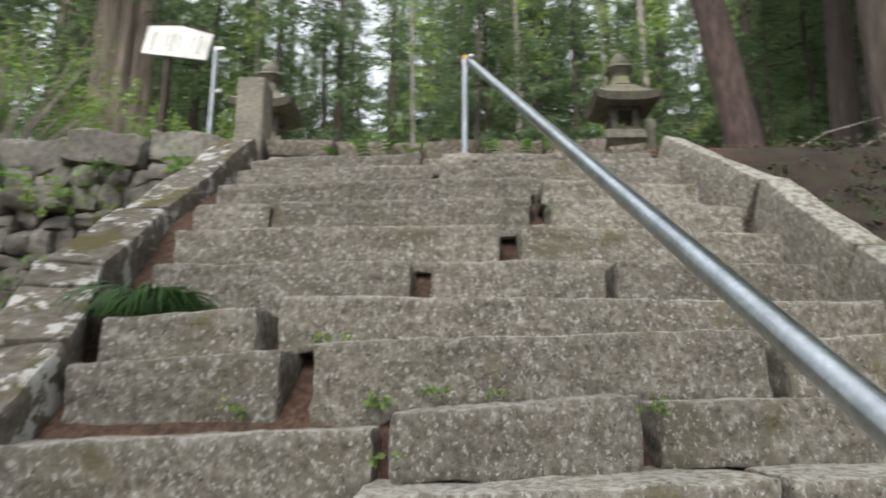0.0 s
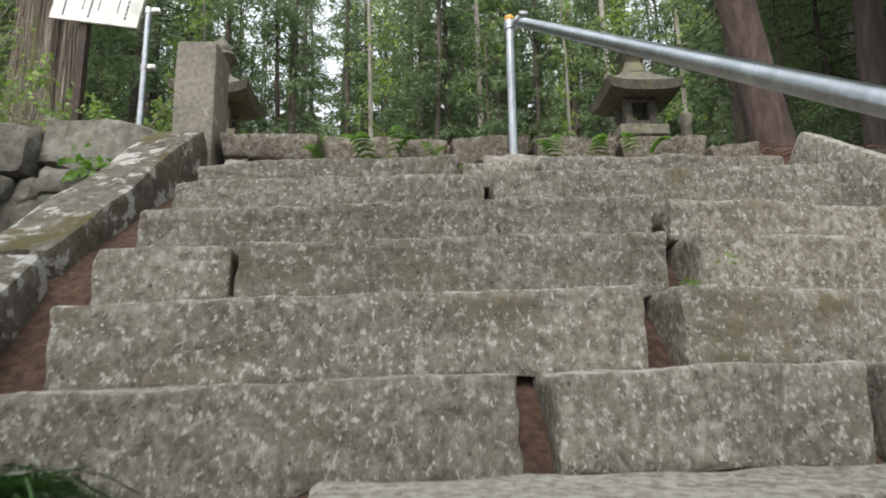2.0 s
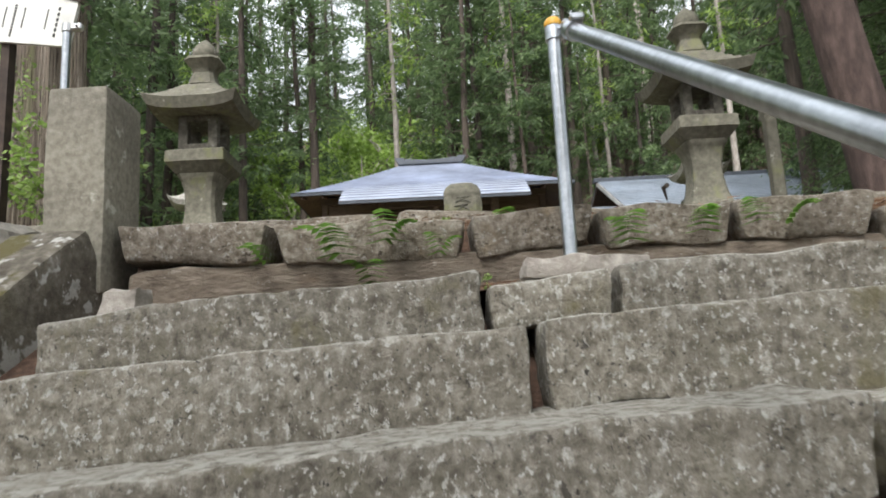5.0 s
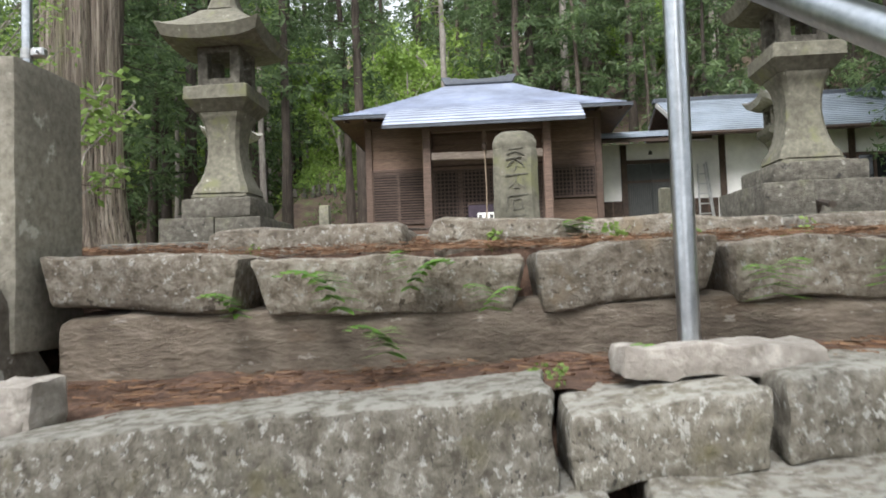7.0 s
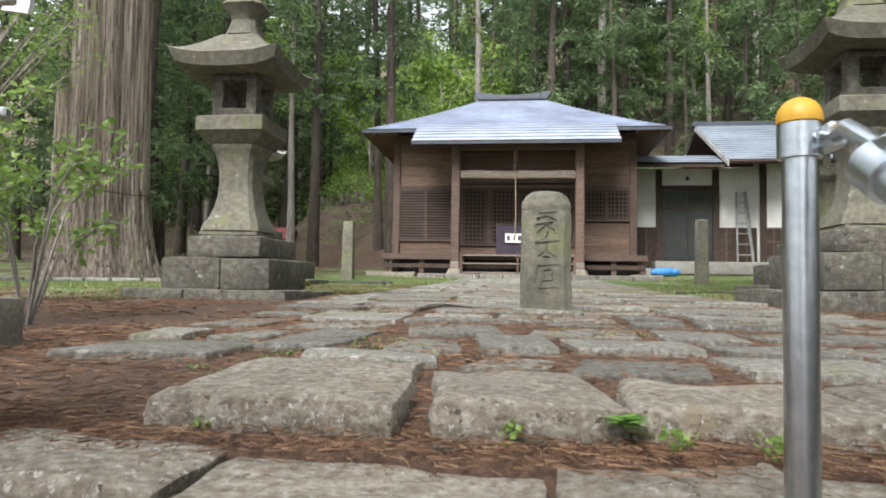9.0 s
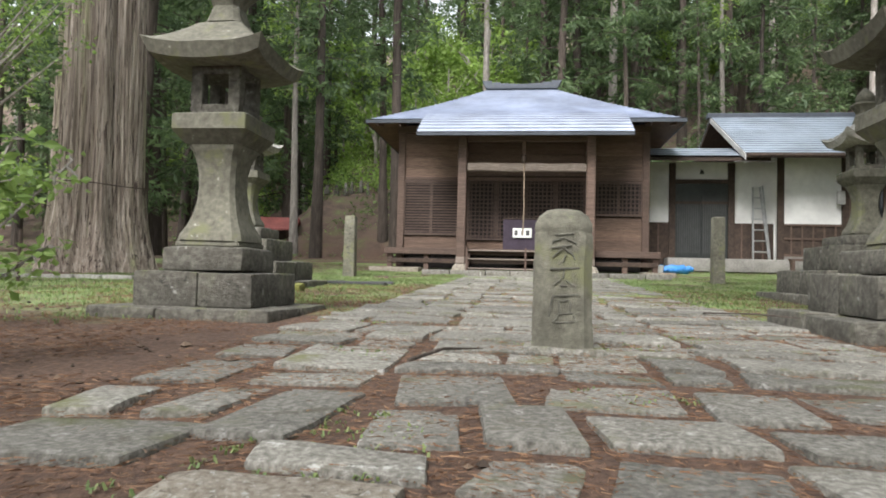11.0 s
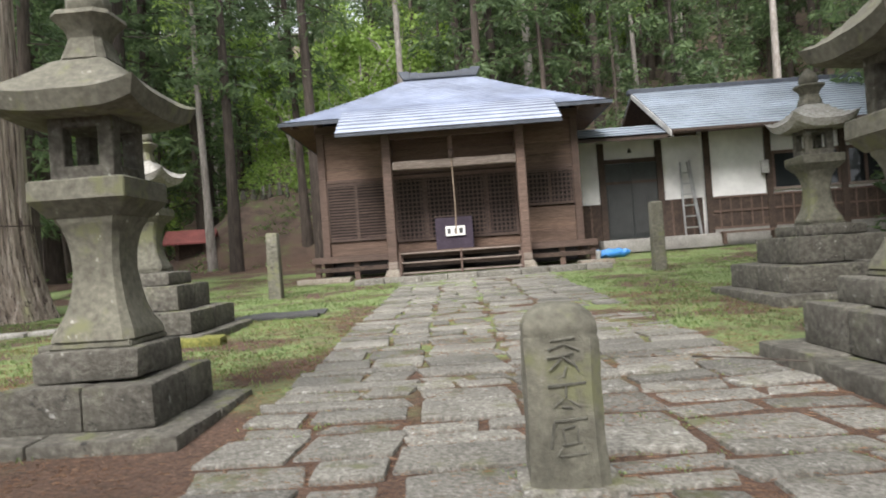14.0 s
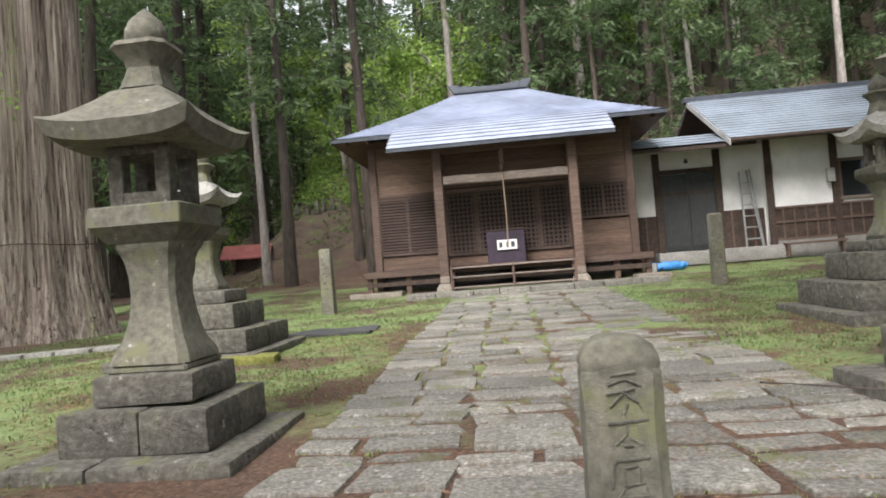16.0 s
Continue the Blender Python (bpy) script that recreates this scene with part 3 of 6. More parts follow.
# ---- handrail ----
def build_rail():
    r = 0.0222
    X, Y, Z = 0.17, 5.80, -0.5
    rail = base("handrail", "galvanised steel pipe handrail with a yellow capped post", "handrail", X, Y, Z)
    inv = Matrix.Translation((-X, -Y, -Z))

    def put(name, bm, mat, label=""):
        ob = part(name, bm, mat, rail, label)
        ob.data.transform(inv)
        return ob

    put("post", tube([(X, Y, -0.62), (X + 0.004, Y, 0.285)], r, 20), STEEL)
    cap = bmesh.new()
    bmesh.ops.create_uvsphere(cap, u_segments=20, v_segments=12, radius=0.0295, matrix=pose(X + 0.004, Y, 0.292))
    for v in cap.verts:
        v.co.z = max(v.co.z, 0.286)
    put("end_cap", cap, YELLOW, "yellow plastic end cap")
    d = Vector((0.118, -1, -0.658))
    a = Vector((0.205, 5.66, 0.20))
    put("pipe", tube([a, a + d * 1.0, a + d * 3.0, a + d * 5.5], 0.025, 20), STEEL)
    u = d.normalized()
    put("clamp", tube([(X + 0.004, Y, 0.238), (X + 0.004, Y, 0.284)], 0.0285, 20), STEEL, "steel pipe clamp with bolt")
    put("clamp_lug", box(X + 0.02, Y - 0.05, 0.245, X + 0.045, Y + 0.01, 0.278, 0.004), STEEL)
    put("bracket", tube([(X + 0.03, Y - 0.03, 0.262), (X + 0.03, Y - 0.075, 0.262), tuple(a + u * 0.02 + Vector((0.012, 0, 0.02)))], 0.012, 10), STEEL)
    put("collar", tube([a - u * 0.012, a + u * 0.034], 0.0312, 20), STEEL)
    put("collar_plate", box(a.x - 0.012, a.y - 0.05, a.z + 0.012, a.x + 0.03, a.y + 0.012, a.z + 0.034, 0.005), STEEL)
    put("bolt", tube([(X + 0.012, Y - 0.036, 0.262), (X + 0.058, Y - 0.036, 0.262)], 0.006, 8), STEEL)


build_rail()


# ---- stone lanterns ----
def frustum(z0, w0, z1, w1, bm=None, bev=0.012):
    bm = bm or bmesh.new()
    vs = bmesh.ops.create_cube(bm, size=1)["verts"]
    for v in vs:
        w, z = (w0, z0) if v.co.z < 0 else (w1, z1)
        v.co = Vector((v.co.x * w, v.co.y * w, z))
    es = list({e for v in vs for e in v.link_edges})
    bmesh.ops.bevel(bm, geom=es, offset=bev, segments=2, affect="EDGES")
    return bm


def lathe4(profile, chamfer=0.16, bm=None, up=0.0):
    """A square pillar with clipped corners whose width follows profile (z, width)."""
    bm = bm or bmesh.new()
    rings = []
    for z, w in profile:
        h = w / 2
        c = h * chamfer
        ring = []
        for sx, sy in ((1, -1), (1, 1), (-1, 1), (-1, -1)):
            p1, p2 = ((h * sx, h * sy - c * sy), (h * sx - c * sx, h * sy))
            if sx * sy > 0:
                ring += [p1, p2]
            else:
                ring += [p2, p1]
        rings.append([bm.verts.new((x, y, z)) for x, y in ring])
    for a, b in zip(rings, rings[1:]):
        for i in range(8):
            bm.faces.new((a[i], a[(i + 1) % 8], b[(i + 1) % 8], b[i]))
    bm.faces.new(rings[0][::-1])
    bm.faces.new(rings[-1])
    return bm


def roof4(w, z, top_w, top_z, lift, n=16, thick=0.11, curve=1.22):
    """A square lantern roof with hollow slopes, thick eaves and lifted corners."""
    bm = bmesh.new()
    grid, low = {}, {}
    for i in range(n + 1):
        for j in range(n + 1):
            u, v = 2 * i / n - 1, 2 * j / n - 1
            r = max(abs(u), abs(v))
            s = min(abs(u), abs(v)) / max(r, 1e-6)
            t = max(0.0, (r * w / 2 - top_w / 2) / (w / 2 - top_w / 2))
            up = lift * t ** 2.2 * s ** 3
            grid[i, j] = bm.verts.new((u * w / 2, v * w / 2, top_z + (z + thick - top_z) * (1 - (1 - t) ** curve) + up))
            low[i, j] = bm.verts.new((u * w * 0.455, v * w * 0.455, z + up - 0.045 * (1 - r) * (r > 0.5)))
    for i in range(n):
        for j in range(n):
            bm.faces.new((grid[i, j], grid[i + 1, j], grid[i + 1, j + 1], grid[i, j + 1]))
            bm.faces.new((low[i, j + 1], low[i + 1, j + 1], low[i + 1, j], low[i, j]))
    rim = [(i, 0) for i in range(n)] + [(n, j) for j in range(n)] + [(i, n) for i in range(n, 0, -1)] + [(0, j) for j in range(n, 0, -1)]
    for a, b in zip(rim, rim[1:] + rim[:1]):
        bm.faces.new((low[a], low[b], grid[b], grid[a]))
    return bm


def roughen(bm, amp, seed=0, freq=6.0):
    for v in bm.verts:
        v.co += noise.noise_vector(v.co * freq + Vector((seed, seed * 2, 0))) * amp
    return bm


def build_lantern(x, y, tiers, s, label, seed, rz=0.0, swept=False):
    """tiers: (height of top, width) of the base courses above the soil; the lantern proper stands on the last."""
    g = gz(y) - 0.03
    ob = base("stone_lantern", label, "stone lantern", x, y, g, rz, "stone lanterns along the path")
    z = -0.06
    for i, (top, w) in enumerate(tiers):
        if i == len(tiers) - 1:
            part("base_block", stone(-w / 2, -w / 2, z, w / 2, w / 2, top, seed + i, 0.03, 0.014, 0.2), LBASE, ob)
        else:
            rng = random.Random(seed + i)
            c = rng.uniform(-0.15, 0.05) * w
            for xa, xb, ya, yb in ((-w / 2, c, -w / 2, 0), (c + 0.008, w / 2, -w / 2, 0.0), (-w / 2, -c, 0.008, w / 2), (-c + 0.008, w / 2, 0.008, w / 2)):
                part("base_block", stone(xa, ya, z, xb, yb, top + rng.uniform(-0.01, 0.01), seed + i + int(xa * 50), 0.022, 0.01, 0.3), LBASE, ob)
        z = top
    o = z
    part("pedestal", roughen(frustum(o, 0.53 * s, o + 0.05 * s, 0.51 * s), 0.006, seed), LANT, ob)
    prof = [(0.05, 0.53), (0.10, 0.51), (0.17, 0.43), (0.25, 0.37), (0.36, 0.325), (0.48, 0.30), (0.60, 0.31), (0.70, 0.345), (0.76, 0.39), (0.79, 0.43), (0.82, 0.44)]
    part("column", roughen(lathe4([(o + a * s, b * s) for a, b in prof], 0.2), 0.006, seed), LANT, ob)
    o += 0.82 * s
    bm = lathe4([(o, 0.46 * s), (o + 0.10 * s, 0.61 * s), (o + 0.215 * s, 0.61 * s), (o + 0.225 * s, 0.59 * s)], 0.03)
    part("platform", roughen(bm, 0.006, seed + 3), LANT, ob)
    o += 0.225 * s
    h, t, f = 0.205 * s, 0.10 * s, 0.40 * s
    for sx in (-1, 1):
        for sy in (-1, 1):
            part("fire_box_pillar", box(min(sx * h, sx * (h - t)), min(sy * h, sy * (h - t)), o, max(sx * h, sx * (h - t)), max(sy * h, sy * (h - t)), o + f, 0.008), LBASE, ob)
    part("fire_box_sill", box(-h + 0.004, -h + 0.004, o - 0.001, h - 0.004, h - 0.004, o + 0.09 * s, 0.006), LBASE, ob)
    part("fire_box_head", box(-h + 0.004, -h + 0.004, o + f - 0.07 * s, h - 0.004, h - 0.004, o + f + 0.001, 0.006), LBASE, ob)
    o += f
    part("roof", roughen(roof4(0.97 * s, o - 0.01, 0.30 * s, o + 0.385 * s, (0.13 if swept else 0.06) * s, 16, 0.108 * s, 1.5 if swept else 1.3), 0.006, seed + 5), LANTP if swept else LANT, ob)
    o += 0.38 * s
    part("neck", roughen(lathe4([(o, 0.30 * s), (o + 0.1 * s, 0.24 * s), (o + 0.14 * s, 0.22 * s)], 0.3), 0.005, seed), LANT, ob)
    part("flower_base", roughen(lathe4([(o + 0.14 * s, 0.22 * s), (o + 0.20 * s, 0.26 * s), (o + 0.27 * s, 0.38 * s), (o + 0.30 * s, 0.36 * s)], 0.35), 0.006, seed), LANT, ob)
    bm = bmesh.new()
    rr = [(0.30, 0.11), (0.34, 0.135), (0.40, 0.135), (0.46, 0.11), (0.50, 0.07), (0.55, 0.02), (0.56, 0.004)]
    part("jewel", tube([(0, 0, o + a * s) for a, _ in rr], [b * s for _, b in rr], 14, bm), LANT, ob)
    return ob


build_lantern(-2.72, 10.64, [(0.10, 1.38), (0.37, 0.94), (0.56, 0.66)], 1.0, "weathered grey stone lantern on a stepped stone base", 21)
build_lantern(2.54, 10.62, [(0.17, 1.56), (0.46, 1.1), (0.64, 0.78)], 1.0, "weathered grey stone lantern on a mossy stepped base", 31)
build_lantern(-4.45, 15.1, [(0.14, 1.95), (0.42, 1.58), (0.74, 1.08), (0.91, 0.74)], 0.80, "pale stone lantern with upswept roof on a broad mossy base", 41, 0.0, True)
build_lantern(4.2, 15.0, [(0.14, 2.1), (0.46, 1.66), (0.78, 1.14), (0.92, 0.78)], 0.84, "lichen-stained stone lantern with upswept roof", 51, 0.0, True)


# ---- inscribed stele ----
def bars(ob, strokes, mat, y, depth=0.004, name="carved_stroke"):
    for x, z, w, h, tilt in strokes:
        bm = box(-w / 2, 0, -h / 2, w / 2, depth, h / 2)
        o = part(name, bm, mat, ob, smooth=False)
        o.matrix_local = pose(x, y, z, 0, tilt, 0)


def build_stele():
    z = gz(9.1) + 0.02
    st = base("stone_stele", "short round-topped granite pillar with carved writing, on the path", "stone marker", -0.05, 9.1, z)
    w, d, h = 0.30, 0.2, 0.76
    bm = lathe4([(-0.05, w * 1.08), (0.02, w * 1.05), (0.3, w * 1.02), (0.60, w), (0.615, w * 0.96), (0.63, w * 1.0), (0.66, w * 0.98), (0.70, w * 0.84), (0.735, w * 0.55), (0.75, w * 0.2)], 0.3)
    bmesh.ops.subdivide_edges(bm, edges=[e for e in bm.edges if e.calc_length() > 0.1], cuts=3, use_grid_fill=True)
    for v in bm.verts:
        v.co.y *= 0.75
    part("pillar", roughen(bm, 0.009, 3, 8), LANT, st)
    part("plinth", stone(-0.2, -0.16, -0.08, 0.22, 0.16, 0.015, 77, 0.02, 0.01), PAVE, st)
    # worn writing, as plain raised bars; groove shade is put into their dark colour
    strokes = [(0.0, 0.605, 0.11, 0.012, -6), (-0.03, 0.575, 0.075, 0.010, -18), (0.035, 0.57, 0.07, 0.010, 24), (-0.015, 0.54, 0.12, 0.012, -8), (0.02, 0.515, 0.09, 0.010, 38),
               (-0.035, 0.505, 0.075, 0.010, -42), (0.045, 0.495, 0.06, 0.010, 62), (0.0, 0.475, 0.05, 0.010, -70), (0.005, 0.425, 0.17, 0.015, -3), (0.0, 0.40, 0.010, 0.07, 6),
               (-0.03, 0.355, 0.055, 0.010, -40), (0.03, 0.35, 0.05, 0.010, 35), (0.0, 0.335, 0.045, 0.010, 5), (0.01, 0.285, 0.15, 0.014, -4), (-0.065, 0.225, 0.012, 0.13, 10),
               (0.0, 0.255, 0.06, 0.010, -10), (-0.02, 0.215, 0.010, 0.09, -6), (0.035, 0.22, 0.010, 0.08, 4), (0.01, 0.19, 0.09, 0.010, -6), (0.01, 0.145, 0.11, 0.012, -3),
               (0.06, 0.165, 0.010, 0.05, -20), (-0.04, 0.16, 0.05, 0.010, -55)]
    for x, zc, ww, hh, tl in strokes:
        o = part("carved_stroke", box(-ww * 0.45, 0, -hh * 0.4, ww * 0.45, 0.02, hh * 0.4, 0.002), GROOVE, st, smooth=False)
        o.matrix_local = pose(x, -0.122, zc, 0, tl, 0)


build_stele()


def build_stake(x, y, top, label):
    g = gz(y) - 0.05
    ob = base("stone_post", label, "stone post", x, y, g, 0, "stone posts on the lawn")
    h = top - g
    part("shaft", roughen(lathe4([(0, 0.27), (h * 0.5, 0.255), (h - 0.03, 0.245), (h, 0.2)], 0.12), 0.008, x, 5), LANT, ob)
    for i in range(5):
        o = part("carved_mark", box(-0.05, 0, -0.012, 0.05, 0.012, 0.012), LBASE, ob, smooth=False)
        o.matrix_local = pose(0.01 * (-1) ** i, -0.131, h * (0.8 - 0.1 * i), 0, 12 * (-1) ** i, 0)


build_stake(-4.35, 20.7, 1.61, "square pale stone post with carved marks on grass")
build_stake(3.9, 20.9, 1.71, "square grey stone post with carved marks on grass")


# ---- worship hall ----
def courses(corners_low, corners_high, n, mat, name, parent, lip=0.032, sag=0.0):
    """A roof slope of n overlapping metal courses between a low and a high edge."""
    (a0, a1), (b0, b1) = [[Vector(p) for p in c] for c in (corners_low, corners_high)]
    nrm = (a1 - a0).cross(b0 - a0).normalized()
    if nrm.z < 0:
        nrm = -nrm
    verts, faces = [], []
    for i in range(n):
        f0, f1 = i / n, (i + 1) / n
        for f, l in ((f0, lip), (f1, 0.0)):
            dip = -sag * 4 * f * (1 - f)
            for p, q in ((a0, b0), (a1, b1)):
                v = p.lerp(q, f) + nrm * l
                verts.append((v.x, v.y, v.z + dip))
        k = len(verts) - 4
        faces.append((k, k + 1, k + 3, k + 2))
        if i:
            faces.append((k - 2, k - 1, k + 1, k))
    return raw(name, verts, faces, mat, parent)


def slab(pts, thick, mat, name, parent, label=""):
    """A flat sheet given by its corner points, with thickness downwards."""
    bm = bmesh.new()
    a = [bm.verts.new(p) for p in pts]
    b = [bm.verts.new((p[0], p[1], p[2] - thick)) for p in pts]
    bm.faces.new(a)
    bm.faces.new(b[::-1])
    for i in range(len(a)):
        j = (i + 1) % len(a)
        bm.faces.new((a[i], b[i], b[j], a[j]))
    bmesh.ops.recalc_face_normals(bm, faces=bm.faces)
    return part(name, bm, mat, parent, label, smooth=False)


def lattice(x0, x1, z0, z1, y, parent, n_stiles=2, pitch=0.115, slats=False):
    """A latticed panel: frame, thin bars both ways and a near-black sheet behind that stands for the unlit inside."""
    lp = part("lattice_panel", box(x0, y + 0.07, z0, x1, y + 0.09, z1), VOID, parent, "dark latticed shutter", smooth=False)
    fr = bmesh.new()
    for a, b in ((x0, x0 + 0.07), (x1 - 0.07, x1)):
        box(a, y - 0.01, z0, b, y + 0.05, z1, 0, fr)
    for a, b in ((z0, z0 + 0.07), (z1 - 0.07, z1)):
        box(x0 + 0.07, y - 0.008, a, x1 - 0.07, y + 0.05, b, 0, fr)
    for i in range(1, n_stiles):
        xm = x0 + (x1 - x0) * i / n_stiles
        box(xm - 0.04, y - 0.009, z0 + 0.07, xm + 0.04, y + 0.05, z1 - 0.07, 0, fr)
    part("frame", fr, LATT, lp, smooth=False)
    if slats:
        n = round((z1 - z0 - 0.14) / 0.083)
        for i in range(n):
            zm = z0 + 0.07 + (z1 - z0 - 0.14) * (i + 0.5) / n
            part("slat", box(x0 + 0.07, y + 0.012, zm - 0.024, x1 - 0.07, y + 0.03, zm + 0.024, 0.003), LATT, lp, smooth=False)
        return
    bm = bmesh.new()
    nx = int((x1 - x0) / pitch)
    for i in range(1, nx):
        xm = x0 + (x1 - x0) * i / nx
        box(xm - 0.02, y + 0.012, z0 + 0.07, xm + 0.02, y + 0.032, z1 - 0.07, 0, bm)
    nz = int((z1 - z0) / pitch)
    for i in range(1, nz):
        zm = z0 + (z1 - z0) * i / nz
        box(x0 + 0.07, y + 0.03, zm - 0.02, x1 - 0.07, y + 0.048, zm + 0.02, 0, bm)
    part("lattice_grid", bm, LATT, lp, smooth=False)


def boards(x0, x1, z0, z1, y, parent, h=0.31, mat=None):
    z = z0
    n = max(1, round((z1 - z0) / h))
    for i in range(n):
        a, b = z0 + (z1 - z0) * i / n, z0 + (z1 - z0) * (i + 1) / n
        part("wall_board", box(x0, y + RNG.uniform(0, 0.006), a + 0.0025, x1, y + 0.05, b - 0.0025, 0.003), mat or PLANK, parent, smooth=False)


# near-black colour in place of the shade behind the lattices and under the floor
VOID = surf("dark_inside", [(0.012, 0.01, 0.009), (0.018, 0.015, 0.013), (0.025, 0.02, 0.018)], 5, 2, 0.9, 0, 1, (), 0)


def build_hall():
    CX, W0, W1, Y0, Y1, Z0 = -0.4, -3.9, 3.1, 25.2, 31.0, 0.45
    hall = base("worship_hall", "brown timber shrine hall with a pale metal hipped roof", "building", CX - 0.09, Y0 - 0.3, Z0)
    inv = Matrix.Translation((-CX, -Y0, -Z0))
    FL, TOP = 1.02, 4.45
    made_before = set(bpy.data.objects)
    # dark body behind the boards
    part("wall_core", box(W0 + 0.05, Y0 + 0.1, FL, W1 - 0.05, Y1, TOP), DARKW, hall, smooth=False)
    fw = part("front_wall", box(W0 + 0.02, Y0 + 0.095, FL, W1 - 0.02, Y0 + 0.1, TOP), DARKW, hall, smooth=False)
    boards(W0, -2.15, 3.12, TOP, Y0 + 0.04, fw)
    boards(-1.95, 1.45, 3.2, TOP, Y0 + 0.045, fw, mat=WOOD)
    boards(1.65, W1, 3.12, TOP, Y0 + 0.04, fw)
    boards(W0, -2.15, FL + 0.02, 1.42, Y0 + 0.04, fw)
    boards(1.65, W1, FL + 0.02, 2.02, Y0 + 0.04, fw)
    boards(-1.95, 1.45, FL + 0.02, 1.3, Y0 + 0.045, fw)
    lattice(W0 + 0.06, -2.16, 1.44, 3.04, Y0 - 0.01, fw, slats=True)
    lattice(1.66, W1 - 0.06, 2.06, 3.04, Y0 - 0.01, fw)
    for i in range(4):
        a = -1.94 + 3.38 * i / 4
        lattice(a, a + 0.835, 1.32, 3.1, Y0 - 0.01, fw, 1)
    # side walls with boards
    for sx, x in ((-1, W0), (1, W1)):
        sw = part("side_wall", box(x - 0.02, Y0 + 0.12, FL, x + 0.02, Y1 - 0.05, TOP), PLANK, hall, smooth=False)
        for i in range(15):
            z = FL + i * 0.225
            part("wall_board", box(x + sx * 0.022, Y0 + 0.14, z, x + sx * 0.04, Y1 - 0.06, z + 0.217, 0.003), PLANK, sw, smooth=False)
    # posts, rails
    for x in (W0, -2.05, 1.55, W1):
        part("post", box(x - 0.1, Y0 - 0.05, 0.5, x + 0.1, Y0 + 0.15, TOP, 0.01), WOOD, hall, smooth=False)
    for a, b in ((W0 + 0.1, -2.15), (-1.95, 1.45), (1.65, W1 - 0.1)):
        part("rail", box(a, Y0 - 0.03, 3.05, b, Y0 + 0.1, 3.14, 0.006), WOOD, hall, smooth=False)
    for y in (28.0, Y1):
        for x in (W0, W1):
            part("post", box(x - 0.1, y - 0.1, 0.5, x + 0.1, y + 0.1, TOP, 0.01), WOOD, hall, smooth=False)
    # floor edge, veranda and short stilts
    part("veranda", box(W0 - 0.25, 24.45, FL - 0.08, W1 + 0.25, Y0 - 0.06, FL, 0.008), WOOD, hall, smooth=False)
    part("veranda_edge", box(W0 - 0.27, 24.36, FL - 0.16, W1 + 0.27, 24.44, FL + 0.01, 0.006), WOOD, hall, smooth=False)
    part("lower_rail", box(W0 - 0.2, 24.42, 0.62, W1 + 0.2, 24.5, 0.74, 0.006), DARKW, hall, smooth=False)
    for x in (-4.05, -3.0, 2.45, 3.25):
        part("stilt", box(x - 0.07, 24.45, 0.3, x + 0.07, 24.6, FL - 0.08, 0.006), WOOD, hall, smooth=False)
    # dark sheet put where only shade lies below the floor
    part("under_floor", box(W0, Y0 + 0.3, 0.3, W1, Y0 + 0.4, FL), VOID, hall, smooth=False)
    # porch: two posts on stones, crooked old beam, bracket
    for x in (-1.98, 1.47):
        part("porch_post", box(x - 0.12, 23.9, 0.62, x + 0.12, 24.14, 4.25, 0.02), WOOD, hall, "weathered square porch post", smooth=False)
        part("post_shoe", box(x - 0.125, 23.89, 0.60, x + 0.125, 24.15, 0.80, 0.02), BEAMW, hall, smooth=False)
        part("post_footing", roughen(lathe4([(0.28, 0.5), (0.42, 0.48), (0.55, 0.38), (0.6, 0.3)], 0.4), 0.012, x), KERB, hall).data.transform(Matrix.Translation((x, 24.02, 0)))
    bm = stone(-1.86, 23.94, 3.14, 1.35, 24.1, 3.36, 33, 0.035, 0.022, 0.22, 1.7)
    part("porch_beam", bm, BEAMW, hall, "pale crooked old beam")
    part("upper_beam", box(-1.86, 23.95, 3.95, 1.35, 24.1, 4.2, 0.01), WOOD, hall, smooth=False)
    part("centre_strut", box(-0.37, 23.97, 3.36, -0.25, 24.08, 3.95, 0.01), WOOD, hall, smooth=False)
    for x in (-1.98, 1.47):
        part("tie_beam", box(x - 0.07, 24.14, 3.7, x + 0.07, Y0, 3.88, 0.01), WOOD, hall, smooth=False)
    # steps up to the veranda
    for i, (z, y) in enumerate(((0.50, 23.55), (0.76, 23.85), (FL - 0.02, 24.12))):
        part("tread", box(-1.8, y, z - 0.04, 1.32, y + 0.28, z, 0.006), BEAMW, hall, smooth=False)
    for x in (-1.8, -0.25, 1.28):
        part("stringer", slab([(x, 23.6, 0.45), (x + 0.05, 23.6, 0.45), (x + 0.05, 24.4, 0.98), (x, 24.4, 0.98)], 0.2, WOOD, "stringer", hall).data and box(x, 23.52, 0.3, x + 0.05, 23.58, 1.04), WOOD, hall, smooth=False)
    # roof
    E0, E1, EY0, EY1, EZ = -4.78, 3.98, 24.25, 32.0, 4.62
    RX0, RX1, RY, RZ = -1.45, 0.49, 28.1, 6.54
    roof = part("roof", box(RX0 + 0.05, RY - 0.3, 5.0, RX1 - 0.05, RY + 0.3, RZ - 0.2), DARKW, hall, "pale blue-grey sheet-metal hipped roof", smooth=False)
    courses(((E0, EY0, EZ), (E1, EY0, EZ)), ((RX0, RY, RZ), (RX1, RY, RZ)), 26, ROOFM, "front_slope", roof, sag=0.07)
    courses(((E1, EY1, EZ), (E0, EY1, EZ)), ((RX1, RY, RZ), (RX0, RY, RZ)), 20, ROOFM, "back_slope", roof, sag=0.07)
    courses(((E0, EY1, EZ), (E0, EY0, EZ)), ((RX0, RY, RZ), (RX0, RY, RZ)), 20, ROOFM, "side_slope", roof, sag=0.07)
